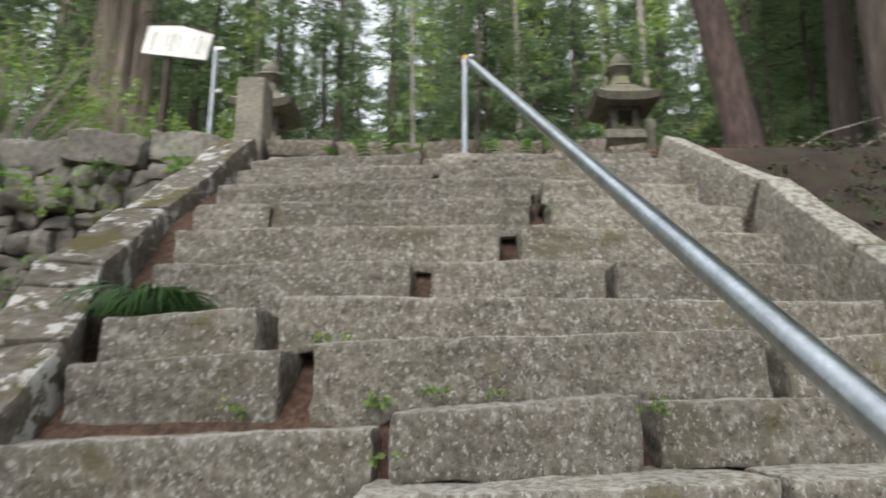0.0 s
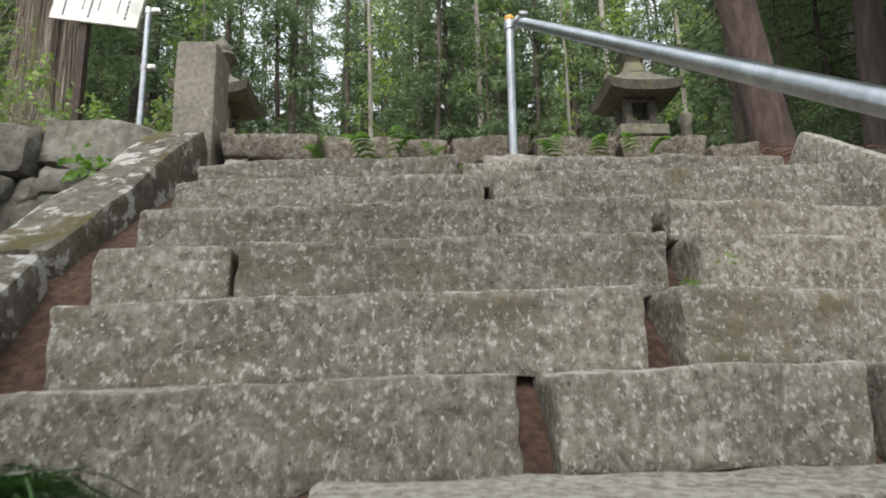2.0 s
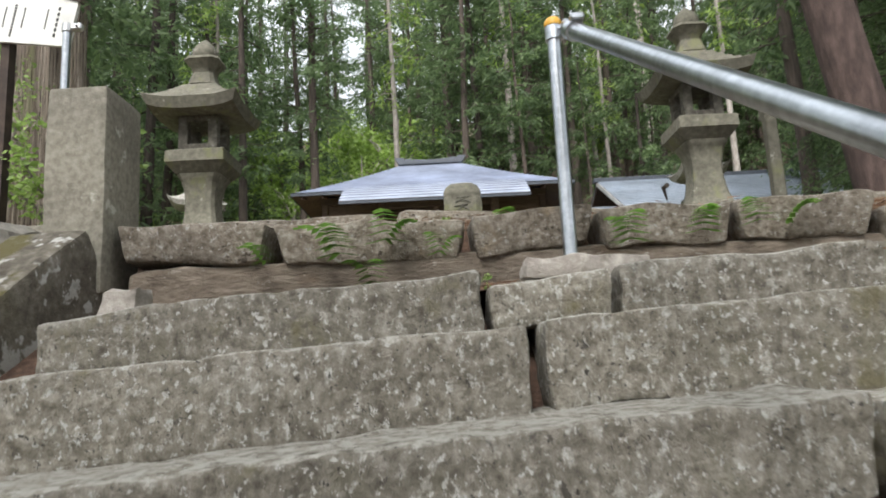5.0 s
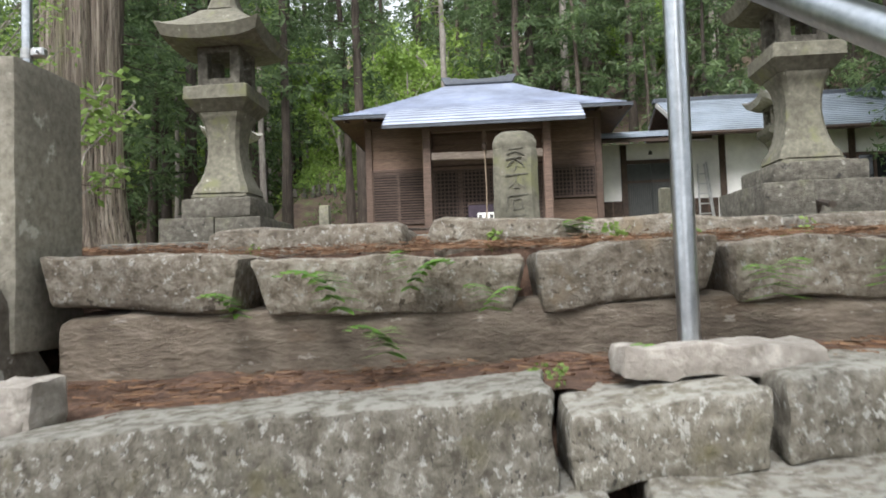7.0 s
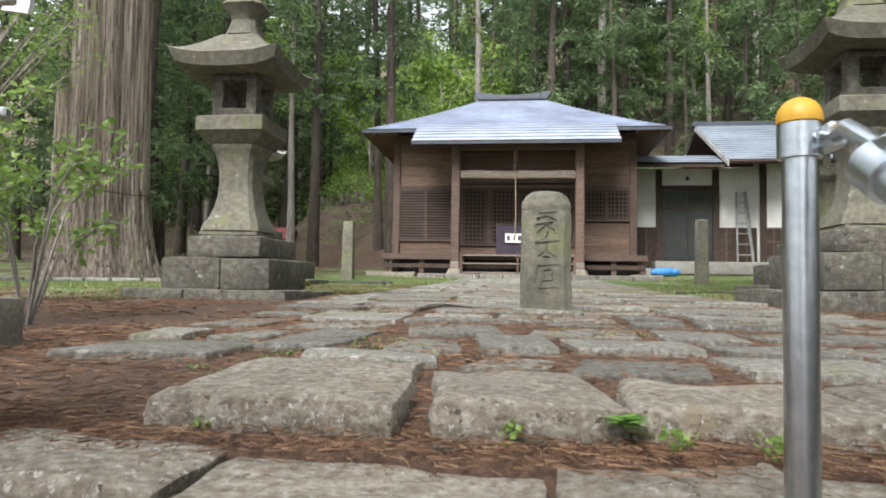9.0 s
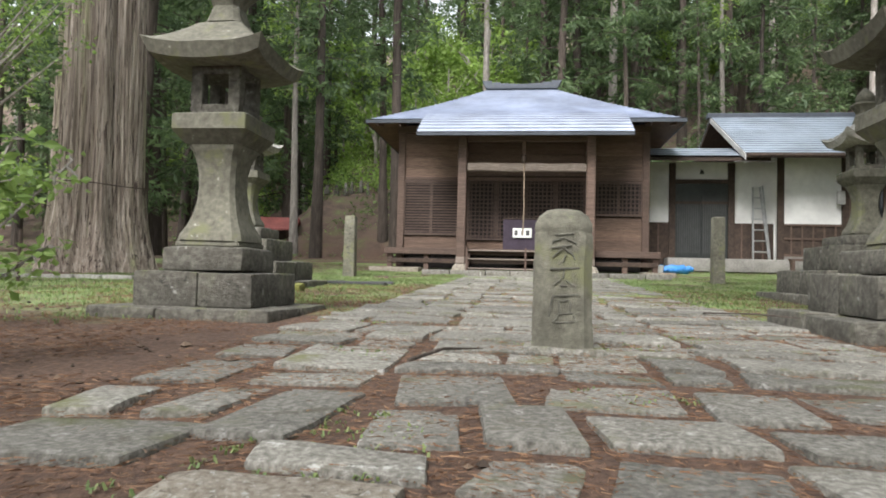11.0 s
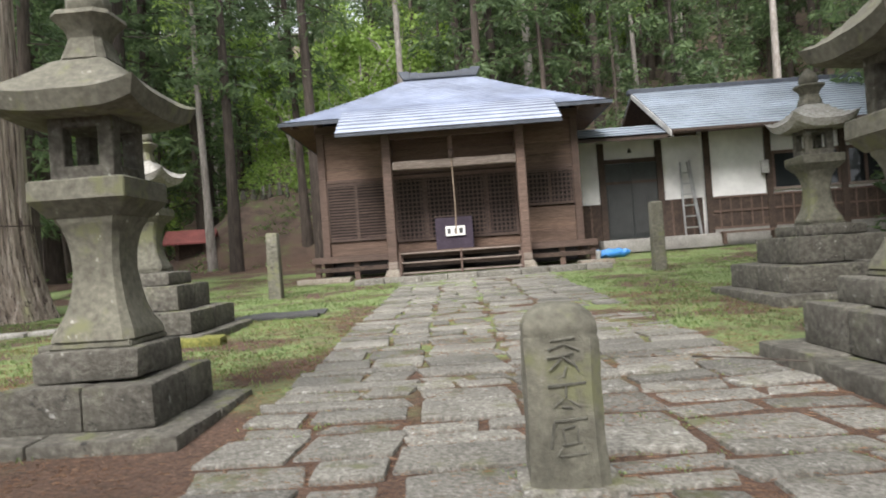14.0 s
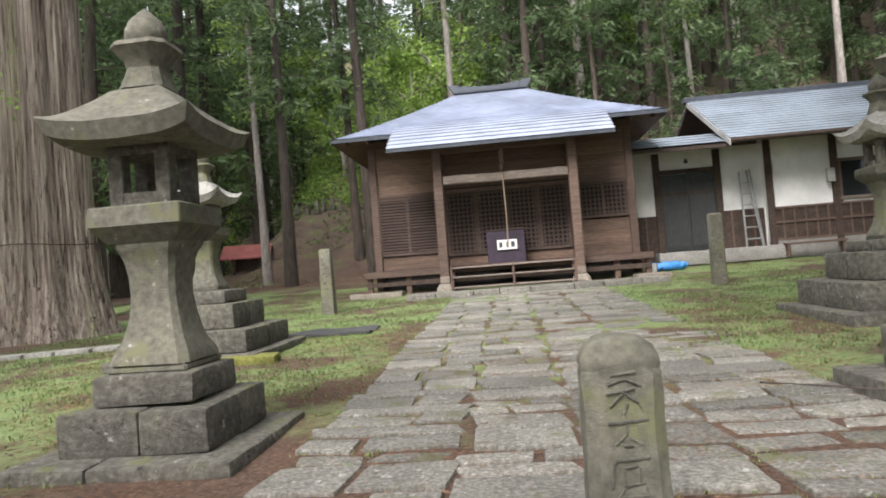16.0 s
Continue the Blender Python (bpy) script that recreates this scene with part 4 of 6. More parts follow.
    courses(((E1, EY0, EZ), (E1, EY1, EZ)), ((RX1, RY, RZ), (RX1, RY, RZ)), 20, ROOFM, "side_slope", roof, sag=0.07)
    # porch roof runs on in the line of the front slope
    PX0, PX1, PY, PZ = -3.17, 2.5, 23.35, 4.07
    courses(((PX0, PY, PZ), (PX1, PY, PZ)), ((PX0 + 0.06, EY0 + 1.0, EZ + 0.47), (PX1 - 0.06, EY0 + 1.0, EZ + 0.47)), 10, ROOFM, "porch_slope", roof, sag=-0.11)
    slab([(PX0, PY, PZ - 0.02), (PX1, PY, PZ - 0.02), (PX1, EY0 + 0.6, EZ + 0.1), (PX0, EY0 + 0.6, EZ + 0.1)], 0.05, WOOD, "porch_soffit", roof)
    part("fascia", box(PX0, PY - 0.015, PZ - 0.075, PX1, PY + 0.02, PZ + 0.005), ROOFD, roof, smooth=False)
    # eaves: boards sloping down outward from the wall head, fascia round the edge
    for a, b, c, d in (((E0, EY0), (E1, EY0), (W1, Y0), (W0, Y0)), ((E1, EY0), (E1, EY1), (W1, Y1), (W1, Y0)), ((E1, EY1), (E0, EY1), (W0, Y1), (W1, Y1)), ((E0, EY1), (E0, EY0), (W0, Y0), (W0, Y1))):
        slab([(*a, EZ - 0.03), (*b, EZ - 0.03), (*c, EZ + 0.16), (*d, EZ + 0.16)], 0.05, PLANK, "soffit", roof)
    for x0, y0, x1, y1 in ((E0, EY0 - 0.02, E1, EY0 + 0.02), (E0, EY1 - 0.02, E1, EY1 + 0.02), (E0 - 0.02, EY0, E0 + 0.02, EY1), (E1 - 0.02, EY0, E1 + 0.02, EY1)):
        part("fascia", box(x0, y0, EZ - 0.085, x1, y1, EZ + 0.006), ROOFD, roof, smooth=False)
    for i in range(14):
        x = E0 + 0.3 + i * (E1 - E0 - 0.6) / 13
        for ya, yb in ((EY0 + 0.05, Y0),):
            part("rafter", slab([(x, ya, EZ - 0.08), (x + 0.06, ya, EZ - 0.08), (x + 0.06, yb, EZ + 0.1), (x, yb, EZ + 0.1)], 0.08, WOOD, "rafter", roof).data and box(x, ya, EZ - 0.14, x + 0.06, ya + 0.05, EZ - 0.08), WOOD, roof, smooth=False)
    part("wall_head", box(W0 - 0.12, Y0 - 0.08, TOP - 0.02, W1 + 0.12, Y1 + 0.1, TOP + 0.2), WOOD, hall, smooth=False)
    # ridge cap with upturned ends
    bm = bmesh.new()
    n = 10
    for i in range(n):
        xa, xb = RX0 - 0.12 + (RX1 - RX0 + 0.24) * i / n, RX0 - 0.12 + (RX1 - RX0 + 0.24) * (i + 1) / n
        u = abs((i + 0.5) / n * 2 - 1)
        box(xa, RY - 0.2, RZ - 0.16, xb, RY + 0.2, RZ + 0.13 + 0.14 * u ** 2.5, 0, bm)
    for v in bm.verts:
        f = (v.co.x - (RX0 + RX1) / 2) / ((RX1 - RX0) / 2)
        v.co.x += 0.13 * f ** 3 * max(0.0, (v.co.z - RZ) / 0.2)
        v.co.y = RY + (v.co.y - RY) * (0.7 if v.co.z > RZ else 1.0)
    bmesh.ops.remove_doubles(bm, verts=bm.verts, dist=0.003)
    part("ridge_cap", bm, ROOFD, roof, smooth=False)
    part("ridge_lip", box(RX0 - 0.2, RY - 0.24, RZ - 0.05, RX1 + 0.2, RY + 0.24, RZ), ROOFD, roof, smooth=False)
    # move everything under the hall's own origin
    for ob in bpy.data.objects:
        if ob not in made_before and ob.type == "MESH":
            if ob.matrix_basis != Matrix.Identity(4):
                ob.data.transform(ob.matrix_basis)
                ob.matrix_basis = Matrix.Identity(4)
            ob.data.transform(inv)


build_hall()


def build_hall_furnishing():
    bx = base("offering_box", "offering box draped in dark purple cloth", "offering box", -0.45, 24.45, 1.02)
    part("box", box(-0.50, -0.2, 0.0, 0.50, 0.25, 0.86, 0.015), PURPLE, bx, smooth=False)
    part("lid_frame", box(-0.52, -0.22, 0.862, 0.52, 0.27, 0.9, 0.008), DARKW, bx, smooth=False)
    sg = base("paper_sign", "small white sign with black writing", "sign", -0.42, 24.2, 1.37)
    part("board", box(-0.26, 0, 0, 0.26, 0.012, 0.26, 0.003), WHITEP, sg, smooth=False)
    bars(sg, [(-0.17, 0.13, 0.09, 0.14, 0), (0.0, 0.13, 0.05, 0.14, 0), (0.15, 0.13, 0.1, 0.14, 0)], INK, -0.005, 0.004, "writing_bar")
    rp = base("bell_rope", "pale hanging bell rope with a brass bell", "bell rope", -0.4, 23.6, 1.15)
    part("rope", tube([(0, 0, 0.25), (0.02, 0, 1.0), (0, 0, 2.2)], 0.018, 8), ROPE, rp)
    part("bell", tube([(0, 0, 2.2), (0, 0, 2.26), (0, 0, 2.36), (0, 0, 2.42)], [0.03, 0.07, 0.07, 0.03], 12), DARKW, rp)
    pf = base("stone_platform", "pale stone slab landing before the hall", "stone landing", kind="structure")
    rng = random.Random(3)
    x = -2.9
    while x < 2.7:
        w = rng.uniform(0.6, 1.1)
        for ya, yb in ((22.25, 22.8), (22.83, 23.45)):
            part("landing_slab", stone(x, ya, 0.2, x + w - 0.02, yb, 0.42 + rng.uniform(-0.01, 0.01), int(x * 9 + ya), 0.02, 0.006, 0.4), PAVE, pf)
        x += w
    for xa, xb in ((-4.6, -3.2), (2.75, 3.6)):
        part("landing_slab", stone(xa, 23.6, 0.25, xb, 24.3, 0.48, int(xa * 5), 0.03, 0.02, 0.3), KERB, pf)


build_hall_furnishing()


# ---- annex with white walls ----
def build_annex():
    an = base("annex", "white-plastered annex with dark timber frame and blue-grey roof", "building", 6.98, 26.1, 0.67)
    made_before = set(bpy.data.objects)
    YA, X0, X1, ZT = 26.3, 7.1, 20.0, 4.1
    part("wall", box(X0, YA, 0.5, X1, 32, ZT), PLASTER, an, "white plaster wall", smooth=False)
    part("plinth", box(X0 - 0.03, YA - 0.05, 0.4, X1, YA - 0.002, 1.0), CONCRETE, an, smooth=False)
    da = part("dado", box(X0 + 0.06, YA - 0.03, 1.0, X1, YA - 0.002, 1.93), DARKW, an, "dark timber dado with battens", smooth=False)
    x = X0 + 0.3
    while x < X1:
        part("batten", box(x - 0.02, YA - 0.05, 1.0, x + 0.02, YA - 0.031, 1.9), WOOD, da, smooth=False)
        x += 0.3
    for z in (1.02, 1.5, 1.9):
        part("batten", box(X0 + 0.1, YA - 0.06, z - 0.03, X1, YA - 0.051, z + 0.03), WOOD, da, smooth=False)
    for x in (X0, 8.86, 11.0, 13.0, 15.5):
        part("post", box(x - 0.09, YA - 0.08, 0.7, x + 0.09, YA - 0.002, ZT), DARKW, an, smooth=False)
    for xa, xb in ((8.96, 10.9), (11.1, 12.2)):
        w = part("window", box(xa, YA - 0.02, 2.05, xb, YA - 0.004, 3.08), GLASS, an, "dark window panes in brown frame", smooth=False)
        for a, b, c, d in ((xa, xb, 2.0, 2.08), (xa, xb, 3.05, 3.14), (xa, xa + 0.07, 2.08, 3.05), (xb - 0.07, xb, 2.08, 3.05), ((xa + xb) / 2 - 0.04, (xa + xb) / 2 + 0.04, 2.08, 3.05)):
            part("window_frame", box(a, YA - 0.055, c, b, YA - 0.021, d), WOOD if c != 2.0 else BEAMW, w, smooth=False)
    # entrance link between hall and annex
    YL, XL = 26.7, 3.2
    part("link_wall", box(XL, YL, 0.5, X0, YL + 0.25, 3.8), PLASTER, an, smooth=False)
    part("link_dado", box(XL, YL - 0.03, 0.5, 4.1, YL - 0.003, 1.96), DARKW, an, smooth=False)
    part("link_dado", box(5.85, YL - 0.03, 0.5, X0 - 0.05, YL - 0.003, 1.96), DARKW, an, smooth=False)
    for x in (3.45, 3.75, 6.15, 6.45, 6.75):
        part("batten", box(x - 0.02, YL - 0.05, 0.6, x + 0.02, YL - 0.031, 1.95), WOOD, an, smooth=False)
    for x in (4.14, 5.84):
        part("door_post", box(x - 0.09, YL - 0.1, 0.7, x + 0.09, YL - 0.002, 3.75), DARKW, an, smooth=False)
    part("lintel", box(4.23, YL - 0.08, 3.14, 5.75, YL - 0.004, 3.26), DARKW, an, smooth=False)
    for xa, xb, yo in ((4.24, 5.02, 0.0), (4.98, 5.74, 0.03)):
        dr = part("sliding_door", box(xa, YL - 0.05 - yo, 0.9, xb, YL - 0.02 - yo, 3.13), METALD, an, "dark ribbed sliding door", smooth=False)
        bm = bmesh.new()
        n = 11
        for i in range(n):
            xm = xa + 0.07 + (xb - xa - 0.14) * i / (n - 1)
            box(xm - 0.012, YL - 0.064 - yo, 1.05, xm + 0.012, YL - 0.051 - yo, 2.5, 0, bm)
        part("rib", bm, INK, dr, smooth=False)
        part("door_frame", box(xa, YL - 0.066 - yo, 2.52, xb, YL - 0.051 - yo, 2.6), DARKW, dr, smooth=False)
    part("door_sill", stone(3.9, 25.95, 0.5, 7.3, 26.6, 0.88, 4, 0.02, 0.006, 0.6), CONCRETE, an)
    part("porch_lamp", tube([(4.98, YL - 0.12, 3.42), (4.98, YL - 0.12, 3.5), (4.98, YL - 0.06, 3.55)], [0.07, 0.05, 0.02], 10), INK, an)
    slab([(3.15, 25.55, 3.74), (6.6, 25.55, 3.74), (6.6, 27.0, 4.25), (3.15, 27.0, 4.25)], 0.1, DARKW, "link_roof_board", an)
    courses(((3.15, 25.52, 3.755), (6.6, 25.52, 3.755)), ((3.15, 27.0, 4.265), (6.6, 27.0, 4.265)), 4, ROOFB, "link_roof", an)
    # gabled main roof, ridge along x
    RX, EY, RY, EZ, RZ, BY = 5.85, 25.25, 29.0, 3.78, 5.68, 32.8
    slab([(RX, EY, EZ), (X1, EY, EZ), (X1, RY, RZ), (RX, RY, RZ)], 0.1, DARKW, "roof_board", an)
    slab([(X1, BY, EZ), (RX, BY, EZ), (RX, RY, RZ), (X1, RY, RZ)], 0.1, DARKW, "roof_board", an)
    courses(((RX - 0.03, EY - 0.03, EZ + 0.01), (X1, EY - 0.03, EZ + 0.01)), ((RX - 0.03, RY, RZ + 0.02), (X1, RY, RZ + 0.02)), 18, ROOFB, "front_slope", an)
    courses(((X1, BY + 0.03, EZ + 0.01), (RX - 0.03, BY + 0.03, EZ + 0.01)), ((X1, RY, RZ + 0.02), (RX - 0.03, RY, RZ + 0.02)), 18, ROOFB, "back_slope", an)
    slab([(RX - 0.06, EY - 0.05, EZ - 0.0), (RX - 0.03, EY - 0.05, EZ - 0.0), (RX - 0.03, RY, RZ + 0.01), (RX - 0.06, RY, RZ + 0.01)], 0.17, PALEW, "barge_board", an, "pale barge board")
    part("ridge_cap", box(RX - 0.15, RY - 0.15, RZ - 0.05, X1, RY + 0.15, RZ + 0.12, 0.02), ROOFD, an, smooth=False)
    part("gutter", tube([(RX, EY - 0.09, EZ - 0.04), (X1, EY - 0.09, EZ - 0.04)], 0.05, 8), DARKW, an)
    bm = bmesh.new()
    a = [bm.verts.new(p) for p in ((X0, EY + 1.0, 4.05), (X0, 31.8, 4.05), (X0, RY, RZ - 0.15))]
    bm.faces.new(a)
    part("gable_wall", bm, PLASTER, an, smooth=False)
    part("purlin", box(RX + 0.1, RY - 0.08, RZ - 0.32, X0, RY + 0.08, RZ - 0.14), DARKW, an, smooth=False)
    part("meter_box", box(8.6, YA - 0.2, 2.5, 8.8, YA - 0.09, 2.88, 0.01), PALEW, an, "beige electric meter box", smooth=False)
    inv = Matrix.Translation((-7.1, -26.4, -0.6))
    for ob in bpy.data.objects:
        if ob not in made_before and ob.type == "MESH":
            ob.data.transform(inv)
    # things by the wall
    ld = base("step_ladder", "aluminium step ladder leaning on the wall", "ladder", 6.4, 26.05, 0.95)
    for xa, xb in ((-0.22, -0.1), (0.22, 0.1)):
        part("ladder_rail", tube([(xa, -0.25, 0), (xb, 0.2, 2.15)], 0.03, 6), ALU, ld)
    part("ladder_rail", tube([(0.3, -0.1, 0), (0.18, 0.22, 2.2)], 0.025, 6), ALU, ld)
    for i in range(6):
        f = 0.1 + i * 0.15
        part("rung", tube([(-0.22 + 0.12 * f, -0.25 + 0.45 * f, 2.15 * f), (0.22 - 0.12 * f, -0.25 + 0.45 * f, 2.15 * f)], 0.022, 6), ALU, ld)
    tp = base("blue_tarp", "rolled bright blue tarpaulin on the ground", "tarpaulin", 3.85, 25.0, 0.6)
    part("roll", roughen(tube([(-0.5 + i * 0.1, 0.02 * math.sin(i), 0.02 * math.sin(i * 2.2)) for i in range(11)], [0.06, 0.1, 0.12, 0.11, 0.13, 0.12, 0.11, 0.13, 0.12, 0.1, 0.06], 12), 0.03, 4, 7), BLUE, tp)
    pl = base("pale_bucket", "small pale plastic bucket beside the tarpaulin", "bucket", 3.4, 24.9, 0.46)
    part("bucket", tube([(0, 0, 0), (0, 0, 0.22), (0, 0, 0.24)], [0.1, 0.13, 0.135], 14), WHITEP, pl)
    bn = base("low_bench", "low weathered bench frame along the wall", "bench", 7.9, 25.6, 0.62)
    part("seat", box(-0.8, -0.12, 0.3, 0.8, 0.12, 0.36, 0.006), WOOD, bn, smooth=False)
    for x in (-0.72, 0.72):
        part("leg", box(x - 0.04, -0.1, 0, x + 0.04, 0.1, 0.3), WOOD, bn, smooth=False)


def glass_dark():
    m = bpy.data.materials.new("window_glass")
    m.use_nodes = True
    b = m.node_tree.nodes["Principled BSDF"]
    b.inputs["Base Color"].default_value = (0.02, 0.022, 0.024, 1)
    b.inputs["Roughness"].default_value = 0.05
    return m


GLASS = glass_dark()
METALD = surf("dark_door_panel", [(0.02, 0.023, 0.022), (0.028, 0.032, 0.031), (0.04, 0.045, 0.043)], 10, 2, 0.45, 0.1, 40, (), 0.1)
build_annex()


# ---- notice board and gate pillar ----
def build_entrance():
    gp = base("gate_pillar", "square rough granite gate pillar", "stone pillar", -1.43, 6.03, -0.5, 0)
    part("shaft", stone(-0.10, -0.135, 0, 0.10, 0.135, 0.71, 91, 0.012, 0.006, 0.1), PILLAR, gp)
    nb = base("notice_board", "white notice board with gabled top, leaning on a dark wooden post", "notice board", -2.91, 7.8, gz(7.8), -8)
    lean = Matrix.Translation((0.02, 0, 1.72)) @ Matrix.Rotation(radians(11), 4, "Y") @ Matrix.Translation((0, 0, -0.16))
    bm = bmesh.new()
    pts = [(-0.39, 0), (0.39, 0), (0.39, 0.31), (0.0, 0.37), (-0.39, 0.335)]
    f = [bm.verts.new((x, -0.012, z)) for x, z in pts]
    b = [bm.verts.new((x, 0.012, z)) for x, z in pts]
    bm.faces.new(f[::-1])
    bm.faces.new(b)
    for i in range(5):
        j = (i + 1) % 5
        bm.faces.new((f[i], f[j], b[j], b[i]))
    bmesh.ops.recalc_face_normals(bm, faces=bm.faces)
    part("panel", bm, WHITEP, nb, smooth=False).data.transform(lean)
    for xa, za, xb, zb in ((-0.41, 0.335, 0.0, 0.375), (0.0, 0.375, 0.41, 0.312)):
        slab([(xa, -0.02, za), (xb, -0.02, zb), (xb, 0.02, zb), (xa, 0.02, za)], 0.01, DARKW, "top_trim", nb).data.transform(lean)
    rng = random.Random(2)
    for i, x in enumerate((0.27, 0.19, 0.02, -0.05, -0.12, -0.28)):
        wide, z = (0.014, 0.26) if i in (0, 3, 5) else (0.008, 0.24)
        gap = 0.036 if i == 0 else 0.019 if wide > 0.01 else 0.014
        for _ in range(6 if i == 0 else 12 if wide > 0.01 else 10):
            part("writing_bar", box(x - wide / 2, -0.016, z - gap * 0.6, x + wide / 2, -0.0125, z, 0), INK, nb, smooth=False).data.transform(lean)
            z -= gap * rng.uniform(0.95, 1.05)
    part("wooden_post", box(-0.13, 0.013, -0.1, -0.07, 0.073, 1.86), DARKW, nb, smooth=False)
    pp = base("pipe_pole", "galvanised pipe pole with two clamps beside the gate pillar", "pole", -2.21, 7.15, gz(7.15))
    part("pipe", tube([(0, 0, -0.1), (0, 0, 1.34)], 0.0215, 16), STEEL, pp)
    for z in (0.55, 0.87, 1.2):
        part("joint_ring", tube([(0, 0, z), (0, 0, z + 0.012)], 0.023, 16), STEEL, pp)
    for z in (0.88, 1.32):
        cl = part("clamp", tube([(0, 0, z - 0.025), (0, 0, z + 0.02)], 0.027, 14), ALU, pp, "steel pipe clamp with lugs")
        part("lug", box(0.022, -0.02, z - 0.02, 0.085, 0.02, z + 0.022, 0.008), ALU, cl, smooth=False)
        part("bolt", tube([(0.06, -0.035, z), (0.06, 0.035, z)], 0.007, 8), STEEL, cl)
    sl = base("broken_slab", "pale broken flat stone lying on the top step", "stone", 0.20, 5.71, -0.55)
    part("slab", stone(-0.19, -0.06, 0, 0.17, 0.08, 0.055, 17, 0.005, 0.012, 0.03, 13), PALE, sl)
    rk = base("pale_rock", "small white lichened rock at the coping foot", "rock", -1.13, 5.66, -0.63)
    part("rock", stone(-0.07, -0.06, 0, 0.07, 0.07, 0.11, 18, 0.03, 0.025, 0.05, 9), PALE, rk)


PILLAR = surf("pillar_granite", [(0.16, 0.148, 0.118), (0.25, 0.235, 0.19), (0.34, 0.32, 0.27)], 45, 3, 0.9, 0.8, 90, [(8, 0.62, 0.7, (0.5, 0.48, 0.41))], 0, depth=0.006)
PALE = surf("pale_lichened_stone", [(0.24, 0.215, 0.19), (0.38, 0.35, 0.315), (0.58, 0.55, 0.50)], 20, 4, 0.9, 0.8, 50, [(6, 0.6, 0.7, (0.2, 0.18, 0.15))], 0, depth=0.012)
build_entrance()


# ---- trees ----
def leaf_cloud(spots, rng, per, size, droop=0.0, long=2.0):
    """Leaves as small folded diamonds round the given spots (place, reach)."""
    verts, faces = [], []
    for c, reach in spots:
        for _ in range(per):
            d = Vector((rng.gauss(0, 1), rng.gauss(0, 1), rng.gauss(0, 0.8)))
            p = Vector(c) + d.normalized() * reach * rng.random() ** 0.5
            s = size * rng.uniform(0.6, 1.4)
            a = Vector((rng.gauss(0, 1), rng.gauss(0, 1), rng.gauss(0, 0.5) - droop)).normalized()
            b = a.cross(Vector((rng.gauss(0, 1), rng.gauss(0, 1), rng.gauss(0, 1)))).normalized()
            n = a.cross(b)
            k = len(verts)
            verts += [tuple(p), tuple(p + a * s * long * 0.5 + b * s * 0.5 + n * s * 0.12), tuple(p + a * s * long), tuple(p + a * s * long * 0.5 - b * s * 0.5 + n * s * 0.12)]
            faces.append((k, k + 1, k + 2, k + 3))
    return verts, faces


def cedar_meshes(seed, h, r, low, mat_bark, mat_leaf, spread, per=9, size=0.09):
    """Trunk and crown meshes of a tall conifer."""
    rng = random.Random(seed)
    bend = [(rng.uniform(-0.1, 0.1), rng.uniform(-0.1, 0.1)) for _ in range(7)]
    pts = [(bend[i][0] * i * 0.3, bend[i][1] * i * 0.3, h * i / 6 - 0.4) for i in range(7)]
    bm = tube(pts, [r * (1.35 if i == 0 else 1.0) * (1 - 0.8 * i / 6) for i in range(7)], 10)
    spots = []
    n = int((h - low) * 2.7)
    for i in range(n):
        z = low + (h - low) * (i / n)
        f = (z - low) / (h - low)
        ln = spread * (1 - f) ** 0.7 * rng.uniform(0.5, 1.0) + 0.3
        if z < low + 3:
            ln *= rng.uniform(0.3, 1.0)
        az = rng.uniform(0, 2 * math.pi)
        tip = Vector((math.cos(az) * ln, math.sin(az) * ln, z - ln * 0.22))
        root = Vector((0, 0, z))
        tube([root, root.lerp(tip, 0.5) + Vector((0, 0, 0.05)), tip], [0.035, 0.022, 0.008], 4, bm, cap=False)
        m = max(2, int(ln * 2.4))
        for j in range(m):
            q = root.lerp(tip, 0.3 + 0.7 * j / (m - 1))
            spots.append((tuple(q + Vector((rng.uniform(-0.2, 0.2), rng.uniform(-0.2, 0.2), -0.08))), 0.42))
    return bm, leaf_cloud(spots, rng, per, size, 0.6, 4.0)


def make_tree(name, label, bm, cloud, bark, leaf, x, y, z, group):
    t = base(name, label, "tree", x, y, z, 0, group)
    part("trunk", bm, bark, t)
    raw("crown", cloud[0], cloud[1], leaf, t, smooth=False)
    return t


